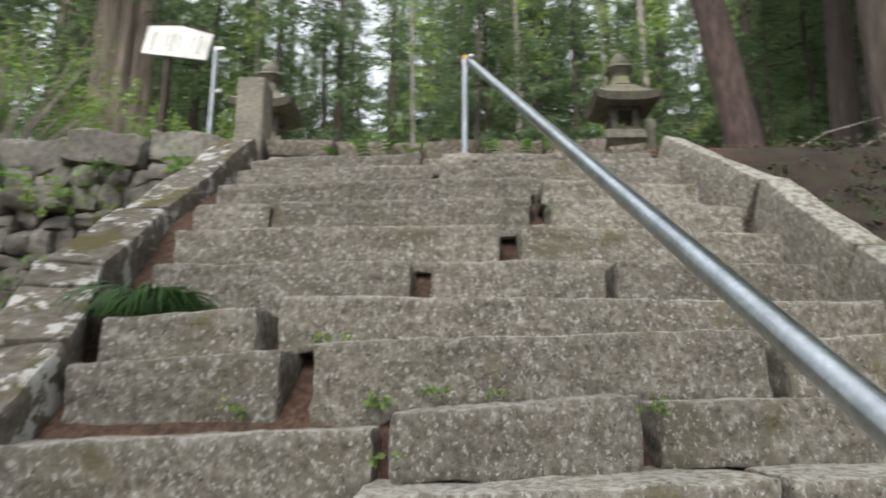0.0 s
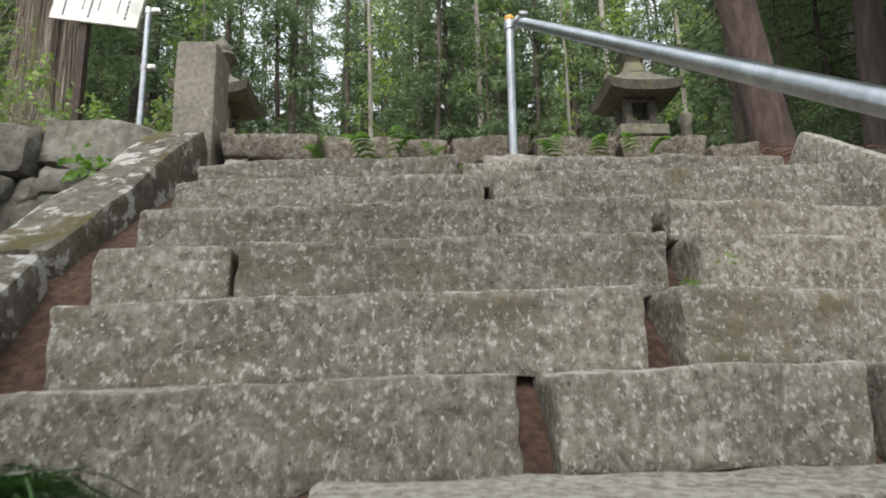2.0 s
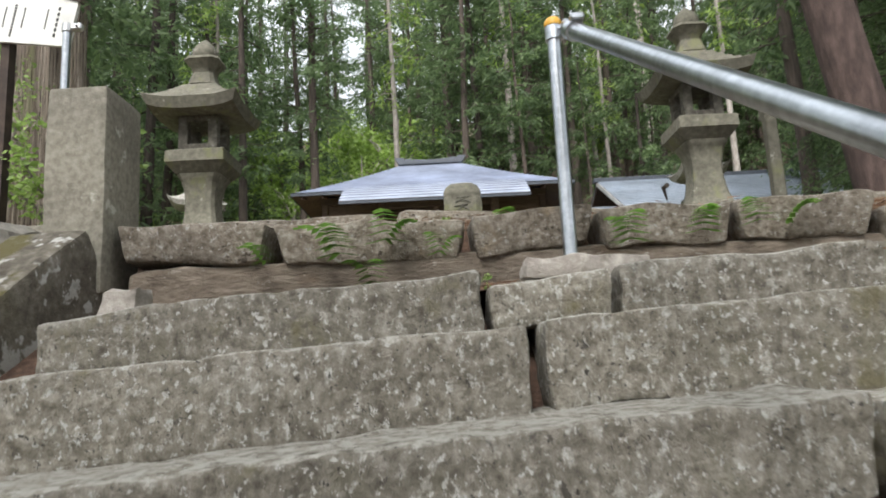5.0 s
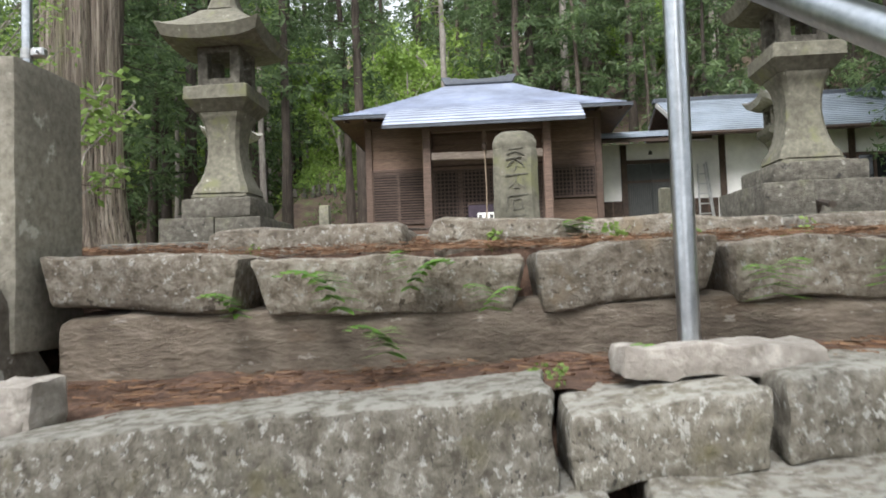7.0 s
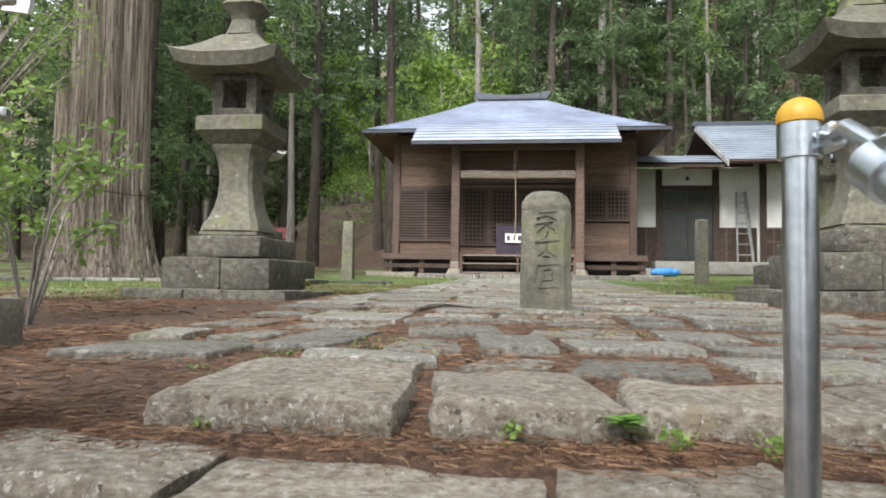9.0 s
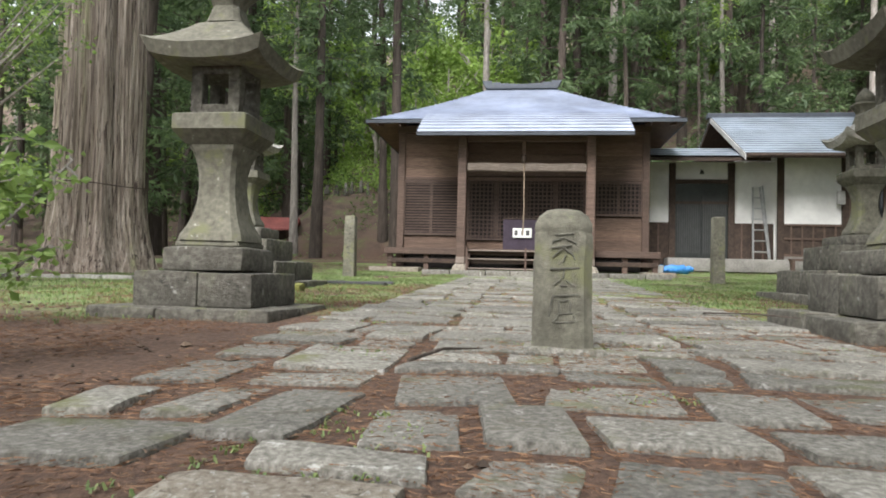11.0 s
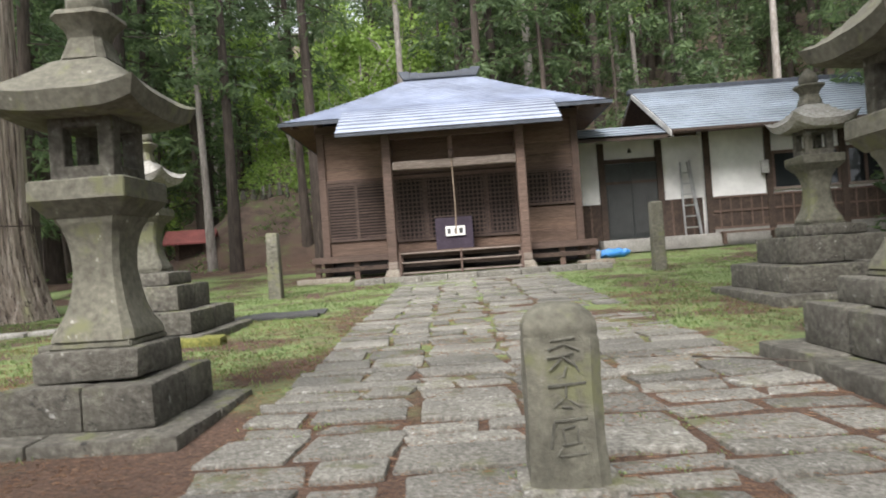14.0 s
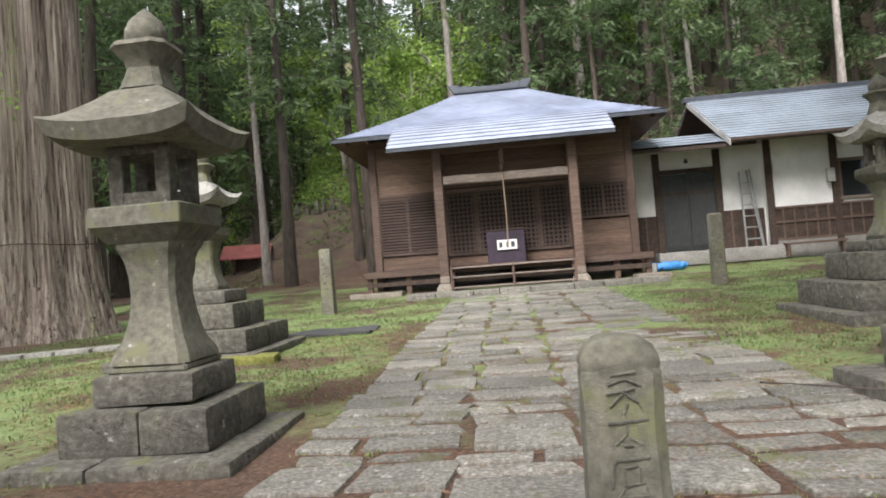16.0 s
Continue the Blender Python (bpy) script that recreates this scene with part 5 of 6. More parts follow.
def build_forest():
    rng = random.Random(19)
    protos = []
    specs = [("cedar_tree", "tall dark cedar with drooping feathery branches", 26, 0.25, 3.0, BARKD, CONIFER, 2.9, 16),
             ("cedar_tree", "slender cedar with bare lower trunk", 27, 0.22, 7.0, BARKD, CONIFER, 2.6, 22),
             ("larch_tree", "pale grey-trunked tree with thin green crown", 25, 0.2, 8.5, BARKG, BROAD, 2.2, 14),
             ("young_cedar", "bushy young conifer with branches to the ground", 13, 0.13, 0.6, BARKD, CONIFER, 2.5, 28),
             ("young_cedar", "bushy young conifer with fine drooping sprays", 11, 0.12, 0.5, BARKD, CONIFER, 2.4, 75)]
    for i, (nm, lb, h, r, low, bk, lf, sp, per) in enumerate(specs):
        bm, cl = cedar_meshes(70 + i, h, r, low, bk, lf, sp, per, (0.102, 0.09, 0.09, 0.09, 0.045)[i])
        protos.append((make_tree(nm, lb, bm, cl, bk, lf, 0, -500, 0, "forest trees"), lb))
    bm = bmesh.new()
    spots = []
    for i in range(9):
        az, ln = rng.uniform(0, 6.28), rng.uniform(1.0, 2.2)
        z0 = rng.uniform(0.6, 2.2)
        tip = Vector((math.cos(az) * ln, math.sin(az) * ln, z0 + rng.uniform(1.2, 3.2)))
        tube([(0, 0, z0 * 0.5), (tip.x * 0.4, tip.y * 0.4, (z0 + tip.z) / 2), tip], [0.06, 0.035, 0.01], 5, bm, cap=False)
        for j in range(7):
            spots.append((tuple(tip * (0.45 + 0.09 * j) + Vector((rng.uniform(-0.5, 0.5), rng.uniform(-0.5, 0.5), rng.uniform(-0.3, 0.6)))), 0.55))
    tube([(0, 0, -0.4), (0.1, 0, 2), (0.05, 0.1, 4)], [0.11, 0.08, 0.02], 7, bm)
    protos.insert(4, (make_tree("broadleaf_tree", "bright green broadleaf understory tree", bm, leaf_cloud(spots, rng, 34, 0.12, 0.1, 1.6), BARKG, BROAD, 0, -500, 0, "understory trees"), "b"))
    # measured trunks: place and kind
    fixed = [(-2.55, 40, 2, 1.0), (4.1, 42, 2, 1.25), (13.3, 45, 2, 1.5), (-8.2, 30, 1, 0.95), (-5.6, 32.5, 1, 1.1), (-6.4, 33.5, 1, 0.85), (-9.6, 31.5, 2, 0.8),
             (-13.2, 26, 0, 0.95), (-11.7, 24.0, 0, 0.85), (-13.5, 33, 0, 1.2), (-15.5, 28, 0, 1.0), (-12.3, 38, 0, 1.0), (8.5, 46, 1, 1.1), (10.3, 44, 2, 0.8), (6.2, 47, 1, 1.0), (17.5, 43, 2, 1.1), (0.5, 43, 1, 1.1), (2.2, 41, 0, 1.05), (5.6, 44, 0, 1.1), (8.2, 40.5, 3, 0.9), (11.2, 46, 0, 1.2), (3.6, 49, 0, 1.2), (7.2, 50, 0, 1.2), (10, 54, 0, 1.3), (0.8, 50, 0, 1.2), (12.2, 41, 3, 0.9), (14.6, 43, 3, 1.0),
             (8.75, 15.1, 2, 1.3), (5.8, 9.5, 1, 1.0), (5.9, 10.9, 1, 0.95), (6.4, 12.6, 3, 0.65), (7.3, 14.3, 3, 0.62), (5.6, 12.4, 3, 0.48), (8.4, 16.4, 3, 0.75), (8.0, 12.9, 3, 0.9), (9.3, 15.4, 3, 1.0), (10.8, 13.4, 3, 1.0), (12.0, 10.5, 3, 1.0), (9.0, 9.8, 3, 0.8), (10.5, 7.5, 3, 0.9), (8.3, 7.2, 3, 0.65), (13, 8, 3, 1.1), (11.2, 21.5, 3, 1.2), (13.2, 26.0, 3, 1.2), (15.5, 24.0, 3, 1.2), (16.5, 19.5, 0, 1.1), (9.2, 20.5, 1, 1.0), (11.5, 19, 0, 1.2), (12.5, 13, 0, 1.2), (9.8, 9.0, 0, 1.1), (14, 16.5, 1, 1.2), (8.6, 6.2, 0, 1.1), (11.5, 4.5, 3, 1.1), (7.4, 8.2, 3, 0.8), (10.2, 11.5, 3, 1.0), (12.3, 16.5, 3, 1.0), (9.6, 18.0, 3, 0.9), (13.8, 22.5, 1, 1.3), (7.6, 11.8, 3, 0.75),
             (-10.9, 14.5, 1, 0.8), (-13.5, 18, 0, 0.8), (-12.5, 12, 0, 0.75), (-16.5, 22, 1, 0.9), (-11, 7.5, 3, 0.9), (-14.5, 8, 0, 1.2)]
    # unseen trees added round the stair foot, to shade the steps and near path
    for x, y, k in ((-6.5, -2, 0), (-5, -7.5, 0), (-3.4, -1.2, 1), (1.2, -3.5, 1), (-3.6, -5.0, 1), (-11, 0, 0), (5.5, -8, 0), (7, -4, 1), (5.2, -2.5, 0), (9, 0, 0), (-14, 4, 0)):
        fixed.append((x, y, k, 0.76))
    places = [(x, y, k, s) for x, y, k, s in fixed]
    tries = 0
    while len(places) < 335 and tries < 20000:
        tries += 1
        if rng.random() < 0.72:
            x, y = rng.uniform(-40, 46), rng.uniform(36, 84)
        elif rng.random() < 0.5:
            x, y = rng.uniform(-34, -15), rng.uniform(4, 60)
        else:
            x, y = rng.uniform(20, 38), rng.uniform(0, 60)
        if x > -12 and y < 38.5 and x < 20 or abs(x) > 0.85 * y + 2:
            continue
        if all((x - a) ** 2 + (y - b) ** 2 > 1.9 ** 2 for a, b, *_ in places):
            if abs(x + 0.19 * (y - 4)) < 0.075 * y:
                # a thinner stretch of broadleaf wood, through which the sky shows
                k = rng.choice((4, 4, 4, 3)) if y < 58 else rng.choice((0, 1, 4))
            elif x > 3 and y < 60:
                k = rng.choice((0, 0, 1, 2, 3, 3))
            else:
                k = rng.choice((0, 0, 1, 1, 2, 3, 3, 4)) if y < 55 else rng.choice((0, 0, 1, 0, 4))
            places.append((x, y, k, rng.uniform(0.8, 1.25)))
    for x, y, k, s in places:
        if k == 3 and 3 < y < 22:
            k = 5
        t = copy_thing(protos[k][0], Matrix.LocRotScale((x, y, height(x, y)), Euler((rng.uniform(-0.03, 0.03), rng.uniform(-0.03, 0.03), rng.uniform(0, 6.28))), None))
        s *= 1.5 if k == 4 and y > 45 else 1
        t.scale = (s, s, s)
    for i, (p, _) in enumerate(protos):
        p.matrix_world = pose(-24 - 3 * i, 62 + 2 * i, height(-24 - 3 * i, 62 + 2 * i))


build_forest()


def build_great_cedar():
    t = base("great_cedar", "huge old cedar with deeply furrowed bark and flared roots", "tree", -9.85, 19.5, 0.1)
    n, rows = 260, 30
    rng = random.Random(8)
    verts, faces = [], []
    for j in range(rows):
        z = 16 * (j / (rows - 1)) ** 1.5 - 0.3
        for i in range(n):
            a = 2 * math.pi * i / n
            r = 0.82 - 0.014 * z + 0.42 * math.exp(-max(z, 0) / 0.9)
            lobes = noise.noise(Vector((math.cos(a) * 2.2, math.sin(a) * 2.2, z * 0.05))) * 0.16 * (1 + 1.3 * math.exp(-max(z, 0) / 0.8))
            ridge = (0.5 - abs(noise.noise(Vector((math.cos(a) * 13, math.sin(a) * 13, z * 0.16))))) * 0.15 + abs(noise.noise(Vector((math.cos(a) * 30, math.sin(a) * 30, z * 0.3)))) * 0.05
            fine = noise.noise(Vector((math.cos(a) * 26, math.sin(a) * 26, z * 0.6))) * 0.02
            r += lobes + ridge + fine
            verts.append((math.cos(a) * r - 0.012 * z, math.sin(a) * r, z))
    for j in range(rows - 1):
        for i in range(n):
            faces.append((j * n + i, j * n + (i + 1) % n, (j + 1) * n + (i + 1) % n, (j + 1) * n + i))
    raw("trunk", verts, faces, BARK, t, smooth=True)
    part("girdle_rope", tube([(math.cos(a) * 1.09, math.sin(a) * 1.09, 1.95 + 0.03 * math.sin(3 * a)) for a in (2 * math.pi * k / 40 for k in range(41))], 0.012, 5, cap=False), DARKW, t, "thin dark rope round the trunk")
    spots = []
    for i in range(60):
        az, ln, z = rng.uniform(0, 6.28), rng.uniform(1.5, 4.2), rng.uniform(8, 16)
        for k in range(5):
            q = 0.3 + 0.175 * k
            spots.append(((math.cos(az) * ln * q, math.sin(az) * ln * q, z - ln * q * 0.3), 0.5))
    v, f = leaf_cloud(spots, rng, 9, 0.12, 0.5, 2.6)
    raw("crown", v, f, CONIFER, t)
    far = copy_thing(t, pose(-18.2, 30, 0.6, 0, 0, 140))
    tagged(far, "massive dark cedar trunk behind the great cedar", "tree")


build_great_cedar()


def build_red_pine():
    t = base("red_barked_pine", "leaning tree with dark reddish bark", "tree", 4.47, 10.55, -0.2)
    pts = [(0.0, 0, -0.2), (-0.08, 0, 0.8), (-0.28, 0, 2.2), (-0.62, 0, 4.4), (-1.05, 0, 7.5), (-1.4, 0, 12)]
    bm = tube(pts, [0.38, 0.285, 0.25, 0.225, 0.2, 0.14], 20)
    part("trunk", roughen(bm, 0.03, 2, 2.5), BARKR, t)
    rng = random.Random(4)
    spots = [((rng.gauss(-0.6, 1.6), rng.gauss(0, 1.6), rng.uniform(8.0, 13)), 0.6) for _ in range(2400)]
    v, f = leaf_cloud(spots, rng, 10, 0.1, 0.4, 2.6)
    raw("crown", v, f, CONIFER, t)


build_red_pine()


def shrub(name, label, x, y, z, h, spread, n_limb, seed, leaf, size, per, lean=(0, 0), low=0.5):
    rng = random.Random(seed)
    t = base(name, label, "shrub", x, y, z)
    bm = bmesh.new()
    spots = []
    for i in range(n_limb):
        az = rng.uniform(0, 6.28)
        ln = spread * rng.uniform(0.45, 1.0)
        tip = Vector((math.cos(az) * ln + lean[0], math.sin(az) * ln + lean[1], h * rng.uniform(low, 1.0)))
        mid = Vector((tip.x * 0.35, tip.y * 0.35, tip.z * 0.6))
        tube([(0, 0, -0.1), mid, tip], [0.035 * h / 3, 0.02 * h / 3, 0.006], 5, bm, cap=False)
        for j in range(9):
            f = 0.35 + 0.65 * j / 8
            q = mid.lerp(tip, f) + Vector((rng.gauss(0, 0.13), rng.gauss(0, 0.13), rng.gauss(0, 0.08))) * spread * 0.6
            tube([mid.lerp(tip, f), q], [0.008, 0.003], 4, bm, cap=False)
            spots.append((tuple(q), 0.16 * spread))
    part("branchwork", bm, BARKG, t)
    v, f = leaf_cloud(spots, rng, per, size, 0.15, 1.7)
    raw("foliage", v, f, leaf, t)
    return t


shrub("maple_sapling", "young tree with fresh light green leaves before the cedar", -9.8, 14.6, 0.0, 6.0, 1.6, 22, 3, FRESH, 0.05, 12, (1.4, 0.0), 0.66)
shrub("leafy_shrub", "light green leafy shrub above the rubble wall", -3.95, 8.8, -0.1, 1.6, 0.55, 11, 5, FRESH, 0.035, 10)
shrub("leafy_shrub", "light green leafy shrub above the rubble wall", -2.6, 7.9, -0.1, 0.9, 0.5, 8, 9, FRESH, 0.03, 9)


# ---- small plants ----
def blades(spots, rng, length, width, lean, per):
    verts, faces = [], []
    for (x, y, z), reach in spots:
        for _ in range(per):
            a, r = rng.uniform(0, 6.28), reach * math.sqrt(rng.random())
            px, py = x + math.cos(a) * r, y + math.sin(a) * r
            b, l, w = rng.uniform(0, 6.28), length * rng.uniform(0.5, 1.3), width * rng.uniform(0.7, 1.3)
            dx, dy = math.cos(b), math.sin(b)
            k = len(verts)
            le = lean * rng.uniform(0.4, 1.4)
            verts += [(px - dy * w, py + dx * w, z), (px + dy * w, py - dx * w, z),
                      (px + dx * l * le * 0.4 + dy * w * 0.7, py + dy * l * le * 0.4 - dx * w * 0.7, z + l * 0.65), (px + dx * l * le * 0.4 - dy * w * 0.7, py + dy * l * le * 0.4 + dx * w * 0.7, z + l * 0.65),
                      (px + dx * l * le, py + dy * l * le, z + l * (0.9 - 0.35 * le))]
            faces += [(k, k + 1, k + 2, k + 3), (k + 3, k + 2, k + 4)]
    return verts, faces


def build_lawn():
    rng = random.Random(14)
    spots = []
    while len(spots) < 15000:
        x, y = rng.uniform(-9, 8), rng.uniform(8.6, 26)
        if -1.75 < x < 1.6 or (-4.2 < x < 3.4 and y > 23.4):
            continue
        dens = smooth01(10.5, 13.5, y + 1.4 * smooth01(-2.2, -3.6, x) + noise.noise(Vector((x * 0.5, y * 0.5, 0))) * 1.5)
        if rng.random() < dens * (0.35 + 0.65 * smooth01(-0.25, 0.25, noise.noise(Vector((x * 0.8, y * 0.8, 7))))):
            spots.append(((x, y, height(x, y)), 0.08))
    v, f = blades(spots, rng, 0.045, 0.005, 0.8, 5)
    tagged(raw("lawn_grass", v, f, GRASS), "short sunlit lawn grass", "grass", kind="stuff")
    spots = []
    while len(spots) < 30000:
        x, y = rng.uniform(-6.5, 4.5), 6.2 + 11 * rng.random() ** 1.7
        on_way = -1.85 < x < 1.6
        if on_way or noise.noise(Vector((x * 1.3, y * 1.3, 4))) > -0.12:
            spots.append(((x, y, gz(y) + (rng.uniform(0.0, 0.018) if on_way else rng.uniform(0.006, 0.02))), 0.07))
    for _ in range(420):
        x, y = rng.uniform(-1.2, 1.5), rng.uniform(5.72, 5.92)
        spots.append(((x, y, -0.572 + 0.035 * x + 0.167 * (y - 5.7) + rng.uniform(0, 0.012)), 0.03))
    for _ in range(130):
        spots.append(((rng.uniform(-1.4, 1.6), rng.uniform(6.22, 6.34), gz(6.3) + rng.uniform(0.0, 0.012)), 0.03))
    verts, faces = [], []
    for (x, y, z), r in spots:
        for _ in range(6):
            px, py, a, l = x + rng.gauss(0, r), y + rng.gauss(0, r), rng.uniform(0, 6.28), rng.uniform(0.02, 0.065)
            k = len(verts)
            dx, dy = math.cos(a) * l, math.sin(a) * l
            verts += [(px, py, z), (px + dx, py + dy, z + rng.uniform(-0.003, 0.005)), (px + dx - dy * 0.035, py + dy + dx * 0.035, z)]
            faces.append((k, k + 1, k + 2))
    moss = []
    while len(moss) < 850:
        x, y = rng.uniform(-1.85, 1.6), 6.5 + 15 * rng.random() ** 1.3
        if noise.noise(Vector((x * 1.1, y * 0.9, 9))) > 0.12:
            moss.append(((x, y, gz(y) + 0.006), 0.04))
    v, f = blades(moss, rng, 0.019, 0.0045, 1.1, 6)
    tagged(raw("joint_moss", v, f, GRASS), "low green moss and grass in the paving joints", "moss", kind="stuff")
    tagged(raw("fallen_needles", verts, faces, NEEDLES), "fallen reddish-brown cedar needles", "needles", kind="stuff")


build_lawn()


def build_litter():
    """Clods, bark chips and cones strewn over the bare soil."""
    rng = random.Random(33)
    verts, faces = [], []
    while len(faces) < 9000:
        x, y = rng.uniform(-6.5, 4.5), 6.3 + 8 * rng.random() ** 1.5
        if -1.6 < x < 1.55 and rng.random() < 0.85 or noise.noise(Vector((x * 0.9, y * 0.9, 21))) < -0.05:
            continue
        r = rng.uniform(0.006, 0.02) * (2.0 if rng.random() < 0.06 else 1)
        k, z = len(verts), height(x, y) + r * 0.3
        a0, flat = rng.uniform(0, 6.28), rng.uniform(0.35, 0.9)
        verts += [(x + math.cos(a0 + 1.571 * i) * r * rng.uniform(0.6, 1.6), y + math.sin(a0 + 1.571 * i) * r * rng.uniform(0.6, 1.6), z) for i in range(4)]
        verts += [(x, y, z + r * flat), (x, y, z - r * 0.6)]
        for i in range(4):
            j = (i + 1) % 4
            faces += [(k + i, k + j, k + 4), (k + j, k + i, k + 5)]
    tagged(raw("soil_litter", verts, faces, LITTER), "dark clods, bark chips and cones on the soil", "litter", kind="stuff")


build_litter()


def build_sedge():
    """A clump whose long blades arch over and hang down over the step."""
    rng = random.Random(4)
    ob = base("sedge_clump", "thick drooping clump of dark green sedge", "grass clump", -1.19, 4.0, -1.80)
    verts, faces = [], []
    for _ in range(620):
        a = rng.gauss(-0.75, 0.75)
        dx, dy, l, w = math.cos(a), math.sin(a), rng.uniform(0.2, 0.46), rng.uniform(0.0025, 0.005)
        px, py, rise = rng.gauss(0, 0.05), rng.gauss(0, 0.05), rng.uniform(0.5, 1.0)
        k = len(verts)
        for i in range(7):
            f = i / 6
            r, z = l * 0.8 * f ** 1.1, l * (rise * f - (rise * 0.75 + 0.3) * f * f)
            h = w * (1 - 0.85 * f ** 3)
            verts += [(px + dx * r - dy * h, py + dy * r + dx * h, z), (px + dx * r + dy * h, py + dy * r - dx * h, z + 0.003)]
            if i:
                m = k + 2 * i
                faces.append((m - 2, m - 1, m + 1, m))
    raw("foliage", verts, faces, SEDGE, ob)


build_sedge()


FERNG = leafy("fern_green", [(0.13, 0.27, 0.04), (0.19, 0.37, 0.06), (0.27, 0.46, 0.10)], glow=0.4)


def fern(x, y, z, rz, s, seed, label="small bright green fern in a stone joint"):
    """A few fronds with leaflets on both sides."""
    rng = random.Random(seed)
    ob = base("fern", label, "fern", x, y, z, rz, "ferns in the joints")
    for k in range(rng.randint(2, 4)):
        verts, faces = [], []
        az, ln = math.radians(rng.uniform(200, 340)), s * rng.uniform(0.8, 1.3)
        dx, dy = math.cos(az), math.sin(az)
        for i in range(9):
            f = i / 9
            px, pz = ln * f * 0.8, ln * (1.3 * f - 1.0 * f * f)
            for sg in (-1, 1):
                l = ln * 0.40 * (1 - f) + 0.008
                m = len(verts)
                c = Vector((dx * px, dy * px, pz))
                o = Vector((-dy * sg, dx * sg, -0.2)) * l
                w = Vector((dx, dy, 0)) * ln * 0.062
                verts += [tuple(c - w), tuple(c + o * 0.6 - w), tuple(c + o), tuple(c + w)]
                faces.append((m, m + 1, m + 2, m + 3))
        raw("frond", verts, faces, FERNG, ob)


def weed(x, y, z, s, seed):
    rng = random.Random(seed)
    ob = base("weed", "small green weed growing between steps", "weed", x, y, z, 0, "weeds between the stones")
    v, f = leaf_cloud([((rng.gauss(0, s * 0.5), rng.gauss(0, s * 0.3), s * rng.uniform(0.2, 0.9)), s * 0.4) for _ in range(5)], rng, 7, s * 0.3, 0.0, 1.3)
    raw("foliage", v, f, FRESH, ob)


for i, (x, y, z, rz, s) in enumerate(((-0.56, 5.90, -0.40, -20, 0.15), (-0.40, 5.91, -0.36, 20, 0.12), (-0.45, 5.88, -0.50, 10, 0.11), (-0.23, 5.90, -0.41, 0, 0.09), (0.38, 5.90, -0.40, 0, 0.13), (0.62, 5.91, -0.38, 10, 0.14), (0.05, 5.80, -0.52, 30, 0.07), (-0.8, 5.91, -0.41, -10, 0.09),
                                          (0.03, 6.38, -0.25, 0, 0.11), (0.8, 5.90, -0.36, -20, 0.1), (0.9, 5.90, -0.36, 20, 0.1))):
    fern(x, y - 0.02, z - 0.01, rz, s * 1.15, 40 + i)
for i, (x, y, z, s) in enumerate(((0.03, 3.50, -2.15, 0.05), (-0.12, 3.48, -2.17, 0.06), (0.24, 3.52, -2.14, 0.035), (0.70, 3.27, -2.18, 0.05), (-0.11, 3.22, -2.32, 0.045), (-0.6, 3.47, -2.2, 0.05), (-0.4, 3.75, -1.95, 0.045), (0.57, 4.80, -1.27, 0.045),
                                  (-0.88, 4.72, -1.33, 0.045), (0.6, 4.56, -1.22, 0.03), (-0.1, 5.7, -0.56, 0.035), (-0.28, 3.62, -1.95, 0.035), (0.15, 6.28, -0.27, 0.05), (0.3, 6.26, -0.27, 0.045), (-0.22, 6.3, -0.27, 0.05), (0.62, 6.27, -0.27, 0.04), (-0.9, 6.3, -0.27, 0.04))):
    weed(x, y, z, s, 80 + i)


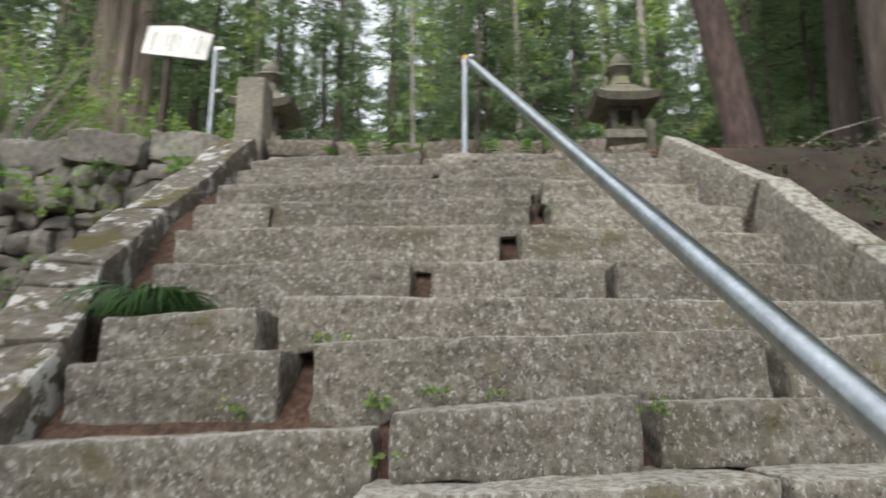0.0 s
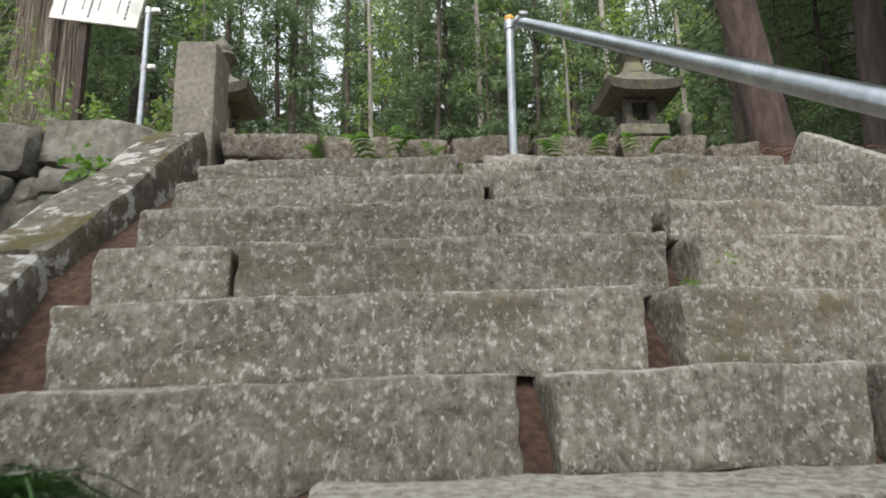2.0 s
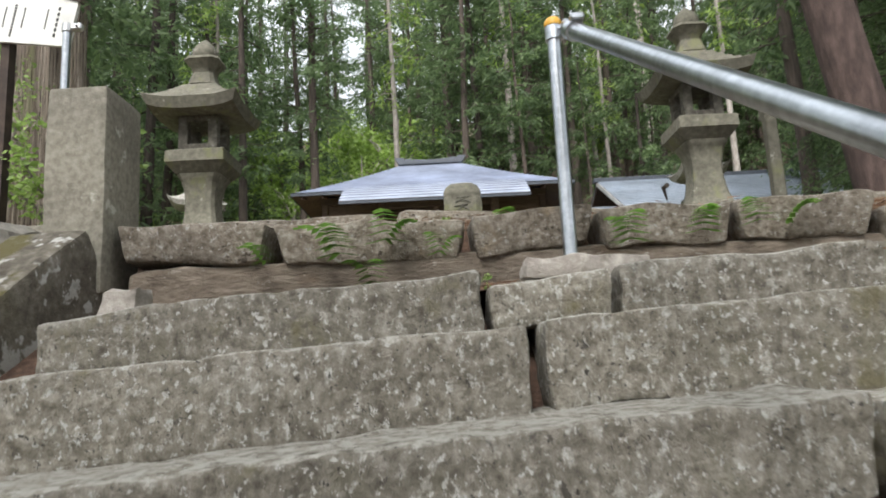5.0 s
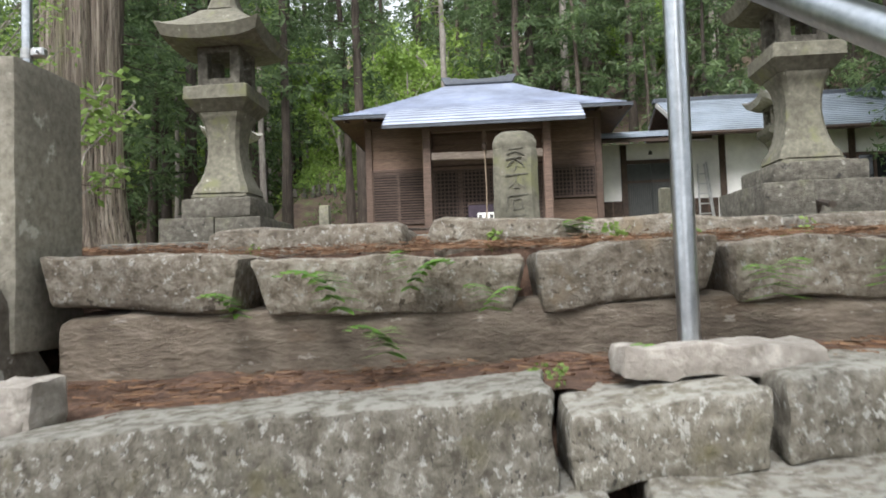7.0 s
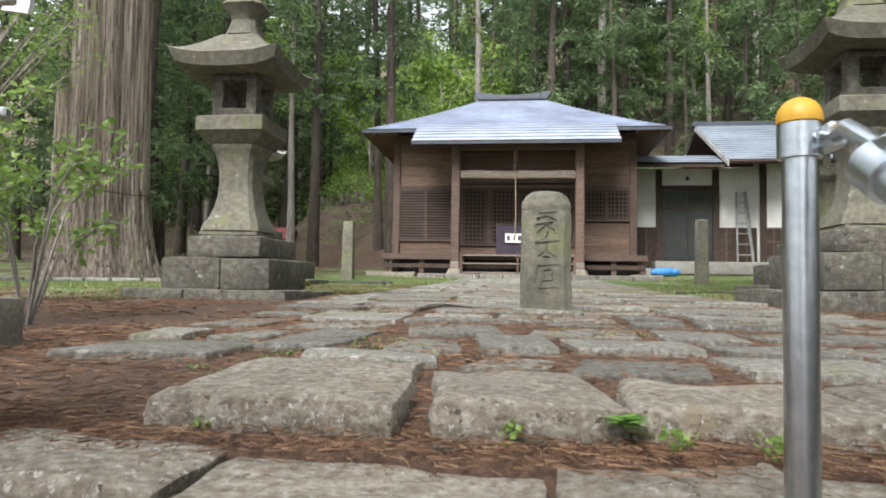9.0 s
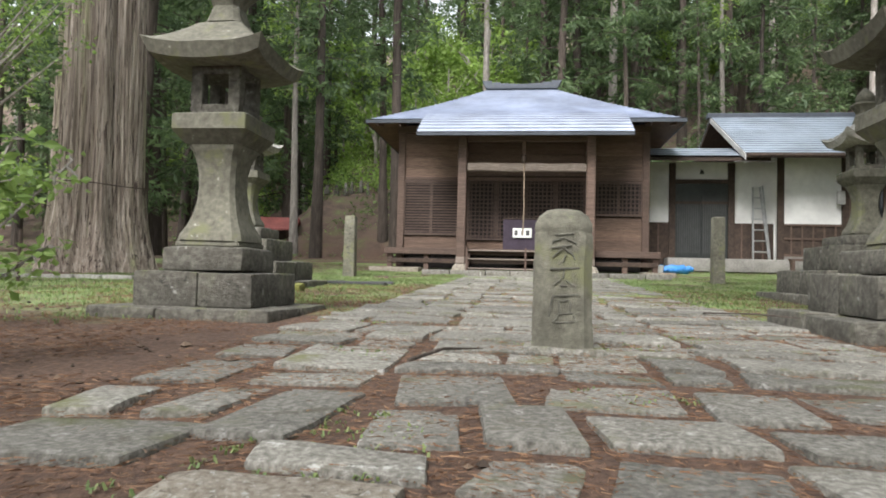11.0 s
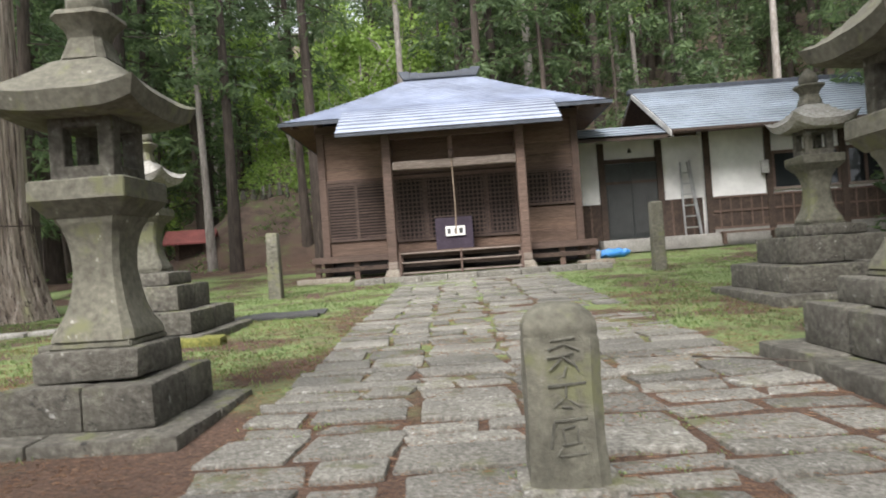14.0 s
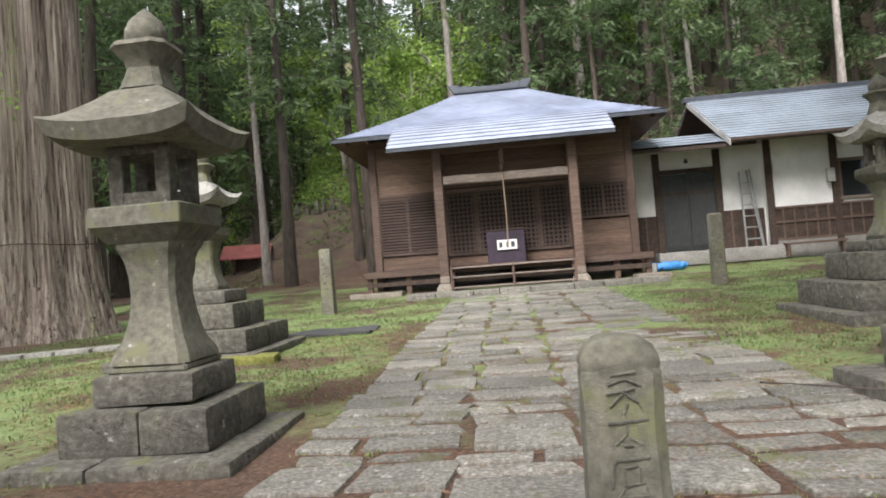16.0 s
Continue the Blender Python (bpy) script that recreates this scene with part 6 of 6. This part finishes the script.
def build_wall_plants():
    rng = random.Random(23)
    for i in range(64):
        x, z = rng.uniform(-4.4, -1.65), rng.uniform(-2.3, -0.4)
        ob = base("wall_plant", "leafy green plant rooted in the rubble wall", "plant", x, 5.82 + 0.07 * z, z, 0, "plants in the rubble wall")
        v, f = leaf_cloud([((rng.gauss(0, 0.09), rng.gauss(-0.03, 0.03), rng.gauss(0, 0.05)), 0.07) for _ in range(6)], rng, 10, 0.03, 0.2, 1.7)
        raw("foliage", v, f, rng.choice((BROAD, FERNG, FERNG, UNDER)), ob)
    spots = []
    for _ in range(1500):
        x, y = rng.uniform(-26, 24), rng.uniform(33, 60)
        if x > -11 and y < 36 or x > 2 and rng.random() < 0.4:
            continue
        spots.append(((x, y, height(x, y) + 0.15), 0.5))
    v, f = leaf_cloud(spots, rng, 14, 0.11, 0.1, 1.6)
    for _ in range(500):
        x, y = rng.uniform(-12, -3.5), rng.uniform(30.5, 37.3)
        if noise.noise(Vector((x * 0.5, y * 0.5, 2))) > 0.0:
            a, g = leaf_cloud([((x, y, height(x, y) + 0.06), 0.25)], rng, 9, 0.06, 0.1, 1.8)
            m = len(v)
            v += a
            f += [tuple(q + m for q in w) for w in g]
    tagged(raw("hillside_undergrowth", v, f, UNDER), "low green undergrowth on the wooded slope", "undergrowth", kind="stuff")
    spots = []
    for _ in range(1500):
        x, y = rng.uniform(-15, -2), rng.uniform(37.8, 54)
        spots.append(((x, y, height(x, y) + 0.2), 0.6))
    v, f = leaf_cloud(spots, rng, 16, 0.11, 0.1, 1.6)
    tagged(raw("bright_undergrowth", v, f, BROAD), "bright green leafy undergrowth on the slope", "undergrowth", kind="stuff")
    spots = []
    for _ in range(3600):
        x, y = rng.choice((rng.uniform(6.2, 14), rng.uniform(2.6, 9), rng.uniform(2.6, 7))), rng.uniform(0, 22) if rng.random() < 0.5 else rng.uniform(1, 9)
        if x < 6 and y > 6.2:
            continue
        spots.append(((x, y, height(x, y) + 0.04), 0.14))
    for _ in range(160):
        x, y = rng.uniform(2.15, 4.6), rng.uniform(2.6, 6.3)
        spots.append(((x, y, height(x, y) + 0.03), 0.09))
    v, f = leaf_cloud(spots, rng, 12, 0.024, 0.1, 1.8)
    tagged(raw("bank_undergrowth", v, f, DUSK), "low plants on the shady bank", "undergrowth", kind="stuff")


build_wall_plants()


def build_dead_branches():
    rng = random.Random(77)
    bm = bmesh.new()
    for _ in range(26):
        x, y = rng.uniform(2.6, 5.5), rng.uniform(3.0, 7.5)
        a, l, z = rng.uniform(0, 6.28), rng.uniform(0.3, 1.1), height(x, y) + 0.05
        d = Vector((math.cos(a) * l, math.sin(a) * l, rng.uniform(0.0, 0.55) * l))
        q = Vector((x, y, z))
        tube([q, q + d * 0.5 + Vector((0, 0, rng.uniform(-0.03, 0.08))), q + d], [0.012, 0.009, 0.003], 5, bm, cap=False)
    ob = part("dead_branches", bm, BARKG)
    tagged(ob, "tangle of dry fallen branches on the bank", "branches", kind="stuff")


build_dead_branches()


def build_bank_things():
    lg = base("fallen_log", "thin rotten log lying along the bank", "log", 3.3, 7.4, height(3.3, 7.4) + 0.05)
    part("log", roughen(tube([(0, 0, 0), (0.7, -0.1, 0.08), (1.4, -0.15, 0.07), (2.3, -0.4, 0.16)], [0.05, 0.045, 0.05, 0.03], 10), 0.012, 5, 6), BARKR, lg)
    sp = base("broken_snag", "pale broken snag leaning out of the bank", "dead tree", 4.35, 6.2, height(4.35, 6.2) - 0.1)
    part("stem", roughen(tube([(0, 0, 0), (0.03, 0.0, 0.45), (0.13, 0.05, 0.95), (0.16, 0.06, 1.25)], [0.075, 0.055, 0.04, 0.012], 9), 0.015, 6, 8), BARKG, sp)
    part("stub", tube([(0.05, 0.0, 0.5), (0.16, -0.03, 0.62), (0.24, -0.03, 0.66)], [0.025, 0.018, 0.008], 6), BARKG, sp)
    rng = random.Random(9)
    for x, y, r in ((2.3, 4.6, 0.10), (2.35, 3.6, 0.12)):
        rk = base("bank_stone", "half-buried grey stone on the bank", "stone", x, y, height(x, y))
        part("stone", stone(-r, -r * 0.8, -r * 0.7, r, r * 0.8, r * 0.6, int(x * 100), r * 0.3, 0.04, 0.06, 6.0), WALLS, rk)


build_bank_things()


# ---- far small things ----
def build_graves():
    rng = random.Random(31)
    for i in range(11):
        x, y = -10.4 + i * 0.4 + rng.uniform(-0.1, 0.1), 37.4 + rng.uniform(-0.3, 0.6)
        g = base("gravestone", "small dark weathered gravestone on the mound", "gravestone", x, y, height(x, y), rng.uniform(-10, 10), "gravestones on the mound")
        h, w = rng.uniform(0.3, 0.55), rng.uniform(0.09, 0.15)
        part("plinth", box(-w, -w, -0.1, w, w, 0.14, 0.02), LBASE, g)
        part("shaft", roughen(lathe4([(0.14, w * 1.15), (h * 0.8, w * 1.1), (h, w * 0.7)], 0.2), 0.01, i), LBASE if i % 3 else PAVE, g)


build_graves()


def build_red_shrine():
    x, y = -11.3, 34.0
    s = base("small_shrine", "little wayside shrine with a dull red roof", "small shrine", x, y, height(x, y), 12)
    for sx in (-0.55, 0.55):
        for sy in (-0.45, 0.45):
            part("post", box(sx - 0.06, sy - 0.06, -0.2, sx + 0.06, sy + 0.06, 1.35), WOOD, s, smooth=False)
    part("cabinet", box(-0.5, -0.3, 0.5, 0.5, 0.42, 1.3), DARKW, s, smooth=False)
    slab([(-1.0, -0.95, 1.3), (1.0, -0.95, 1.3), (1.0, 0.0, 1.85), (-1.0, 0.0, 1.85)], 0.07, REDROOF, "roof_slope", s)
    slab([(1.0, 0.95, 1.3), (-1.0, 0.95, 1.3), (-1.0, 0.001, 1.85), (1.0, 0.001, 1.85)], 0.07, REDROOF, "roof_slope", s)


build_red_shrine()


DARKG = surf("dark_gravel", [(0.035, 0.035, 0.036), (0.06, 0.06, 0.06), (0.10, 0.10, 0.10)], 60, 4, 0.95, 0.8, 90, (), 0, depth=0.01)
MOSSG = surf("yellow_green_moss", [(0.09, 0.10, 0.025), (0.17, 0.175, 0.04), (0.26, 0.25, 0.07)], 30, 4, 1.0, 0.9, 70, (), 0, depth=0.015)


def build_small_court_things():
    k = base("side_path", "row of pale flat stones across the grass", "path", kind="structure")
    rng = random.Random(6)
    x = -12.0
    while x < -5.4:
        w = rng.uniform(0.35, 0.6)
        y = 16.9 + 0.25 * (x + 6)
        part("path_stone", stone(0, 0, -0.1, w - 0.03, 0.34, 0, int(x * 7), 0.02, 0.01, 0.3), LANTP, k).matrix_world = pose(x, y, gz(y) + 0.06, 0, 0, 14)
        x += w
    bl = base("stone_block", "small rough stone block on the bare soil", "stone", -2.2, 7.1, gz(7.1) - 0.05)
    part("block", stone(-0.13, -0.12, 0, 0.13, 0.13, 0.24, 61, 0.02, 0.012, 0.1), PILLAR, bl)
    mt = base("ground_mat", "dark grey mat of bare gravelly earth beside the lantern", "mat", -3.2, 16.9, gz(16.9))
    part("mat", roughen(stone(-0.75, -0.45, -0.02, 0.6, 0.5, 0.045, 44, 0.02, 0.02, 0.12, 3.0), 0.03, 3, 2.0), DARKG, mt)
    ms = base("mossy_slab", "flat moss-covered kerb slab at the lantern's foot", "stone slab", -3.75, 14.2, gz(14.2) - 0.03)
    part("slab", stone(-0.5, -0.12, 0, 0.5, 0.12, 0.14, 45, 0.03, 0.02, 0.1, 4.0), MOSSG, ms)
    st = base("thin_stake", "thin dark stake by the cedar", "stake", -8.1, 15.0, gz(15.0) - 0.05)
    part("stake", tube([(0, 0, 0), (0.01, 0, 0.85)], 0.03, 6), DARKW, st)
    sp = base("stone_pipe_post", "short pale stone post beyond the handrail", "stone post", 2.47, 9.0, gz(9.0) - 0.05)
    part("shaft", roughen(lathe4([(0, 0.10), (1.18, 0.09), (1.22, 0.125), (1.29, 0.11), (1.32, 0.05)], 0.3), 0.004, 2), LANT, sp)
    for i, (xa, ya, xb, yb) in enumerate(((-0.72, 8.2, -0.45, 8.75), (1.2, 11.2, 1.9, 10.6), (0.55, 5.98, 0.62, 6.2))):
        tw = base("twig", "dry fallen twig on the paving", "twig", xa, ya, gz(ya) + 0.07)
        z = 0.012
        part("stick", tube([(0, 0, z), ((xb - xa) * 0.4, (yb - ya) * 0.55, z + 0.02), (xb - xa, yb - ya, z)], [0.009, 0.008, 0.003], 6), BARKD, tw)


build_small_court_things()
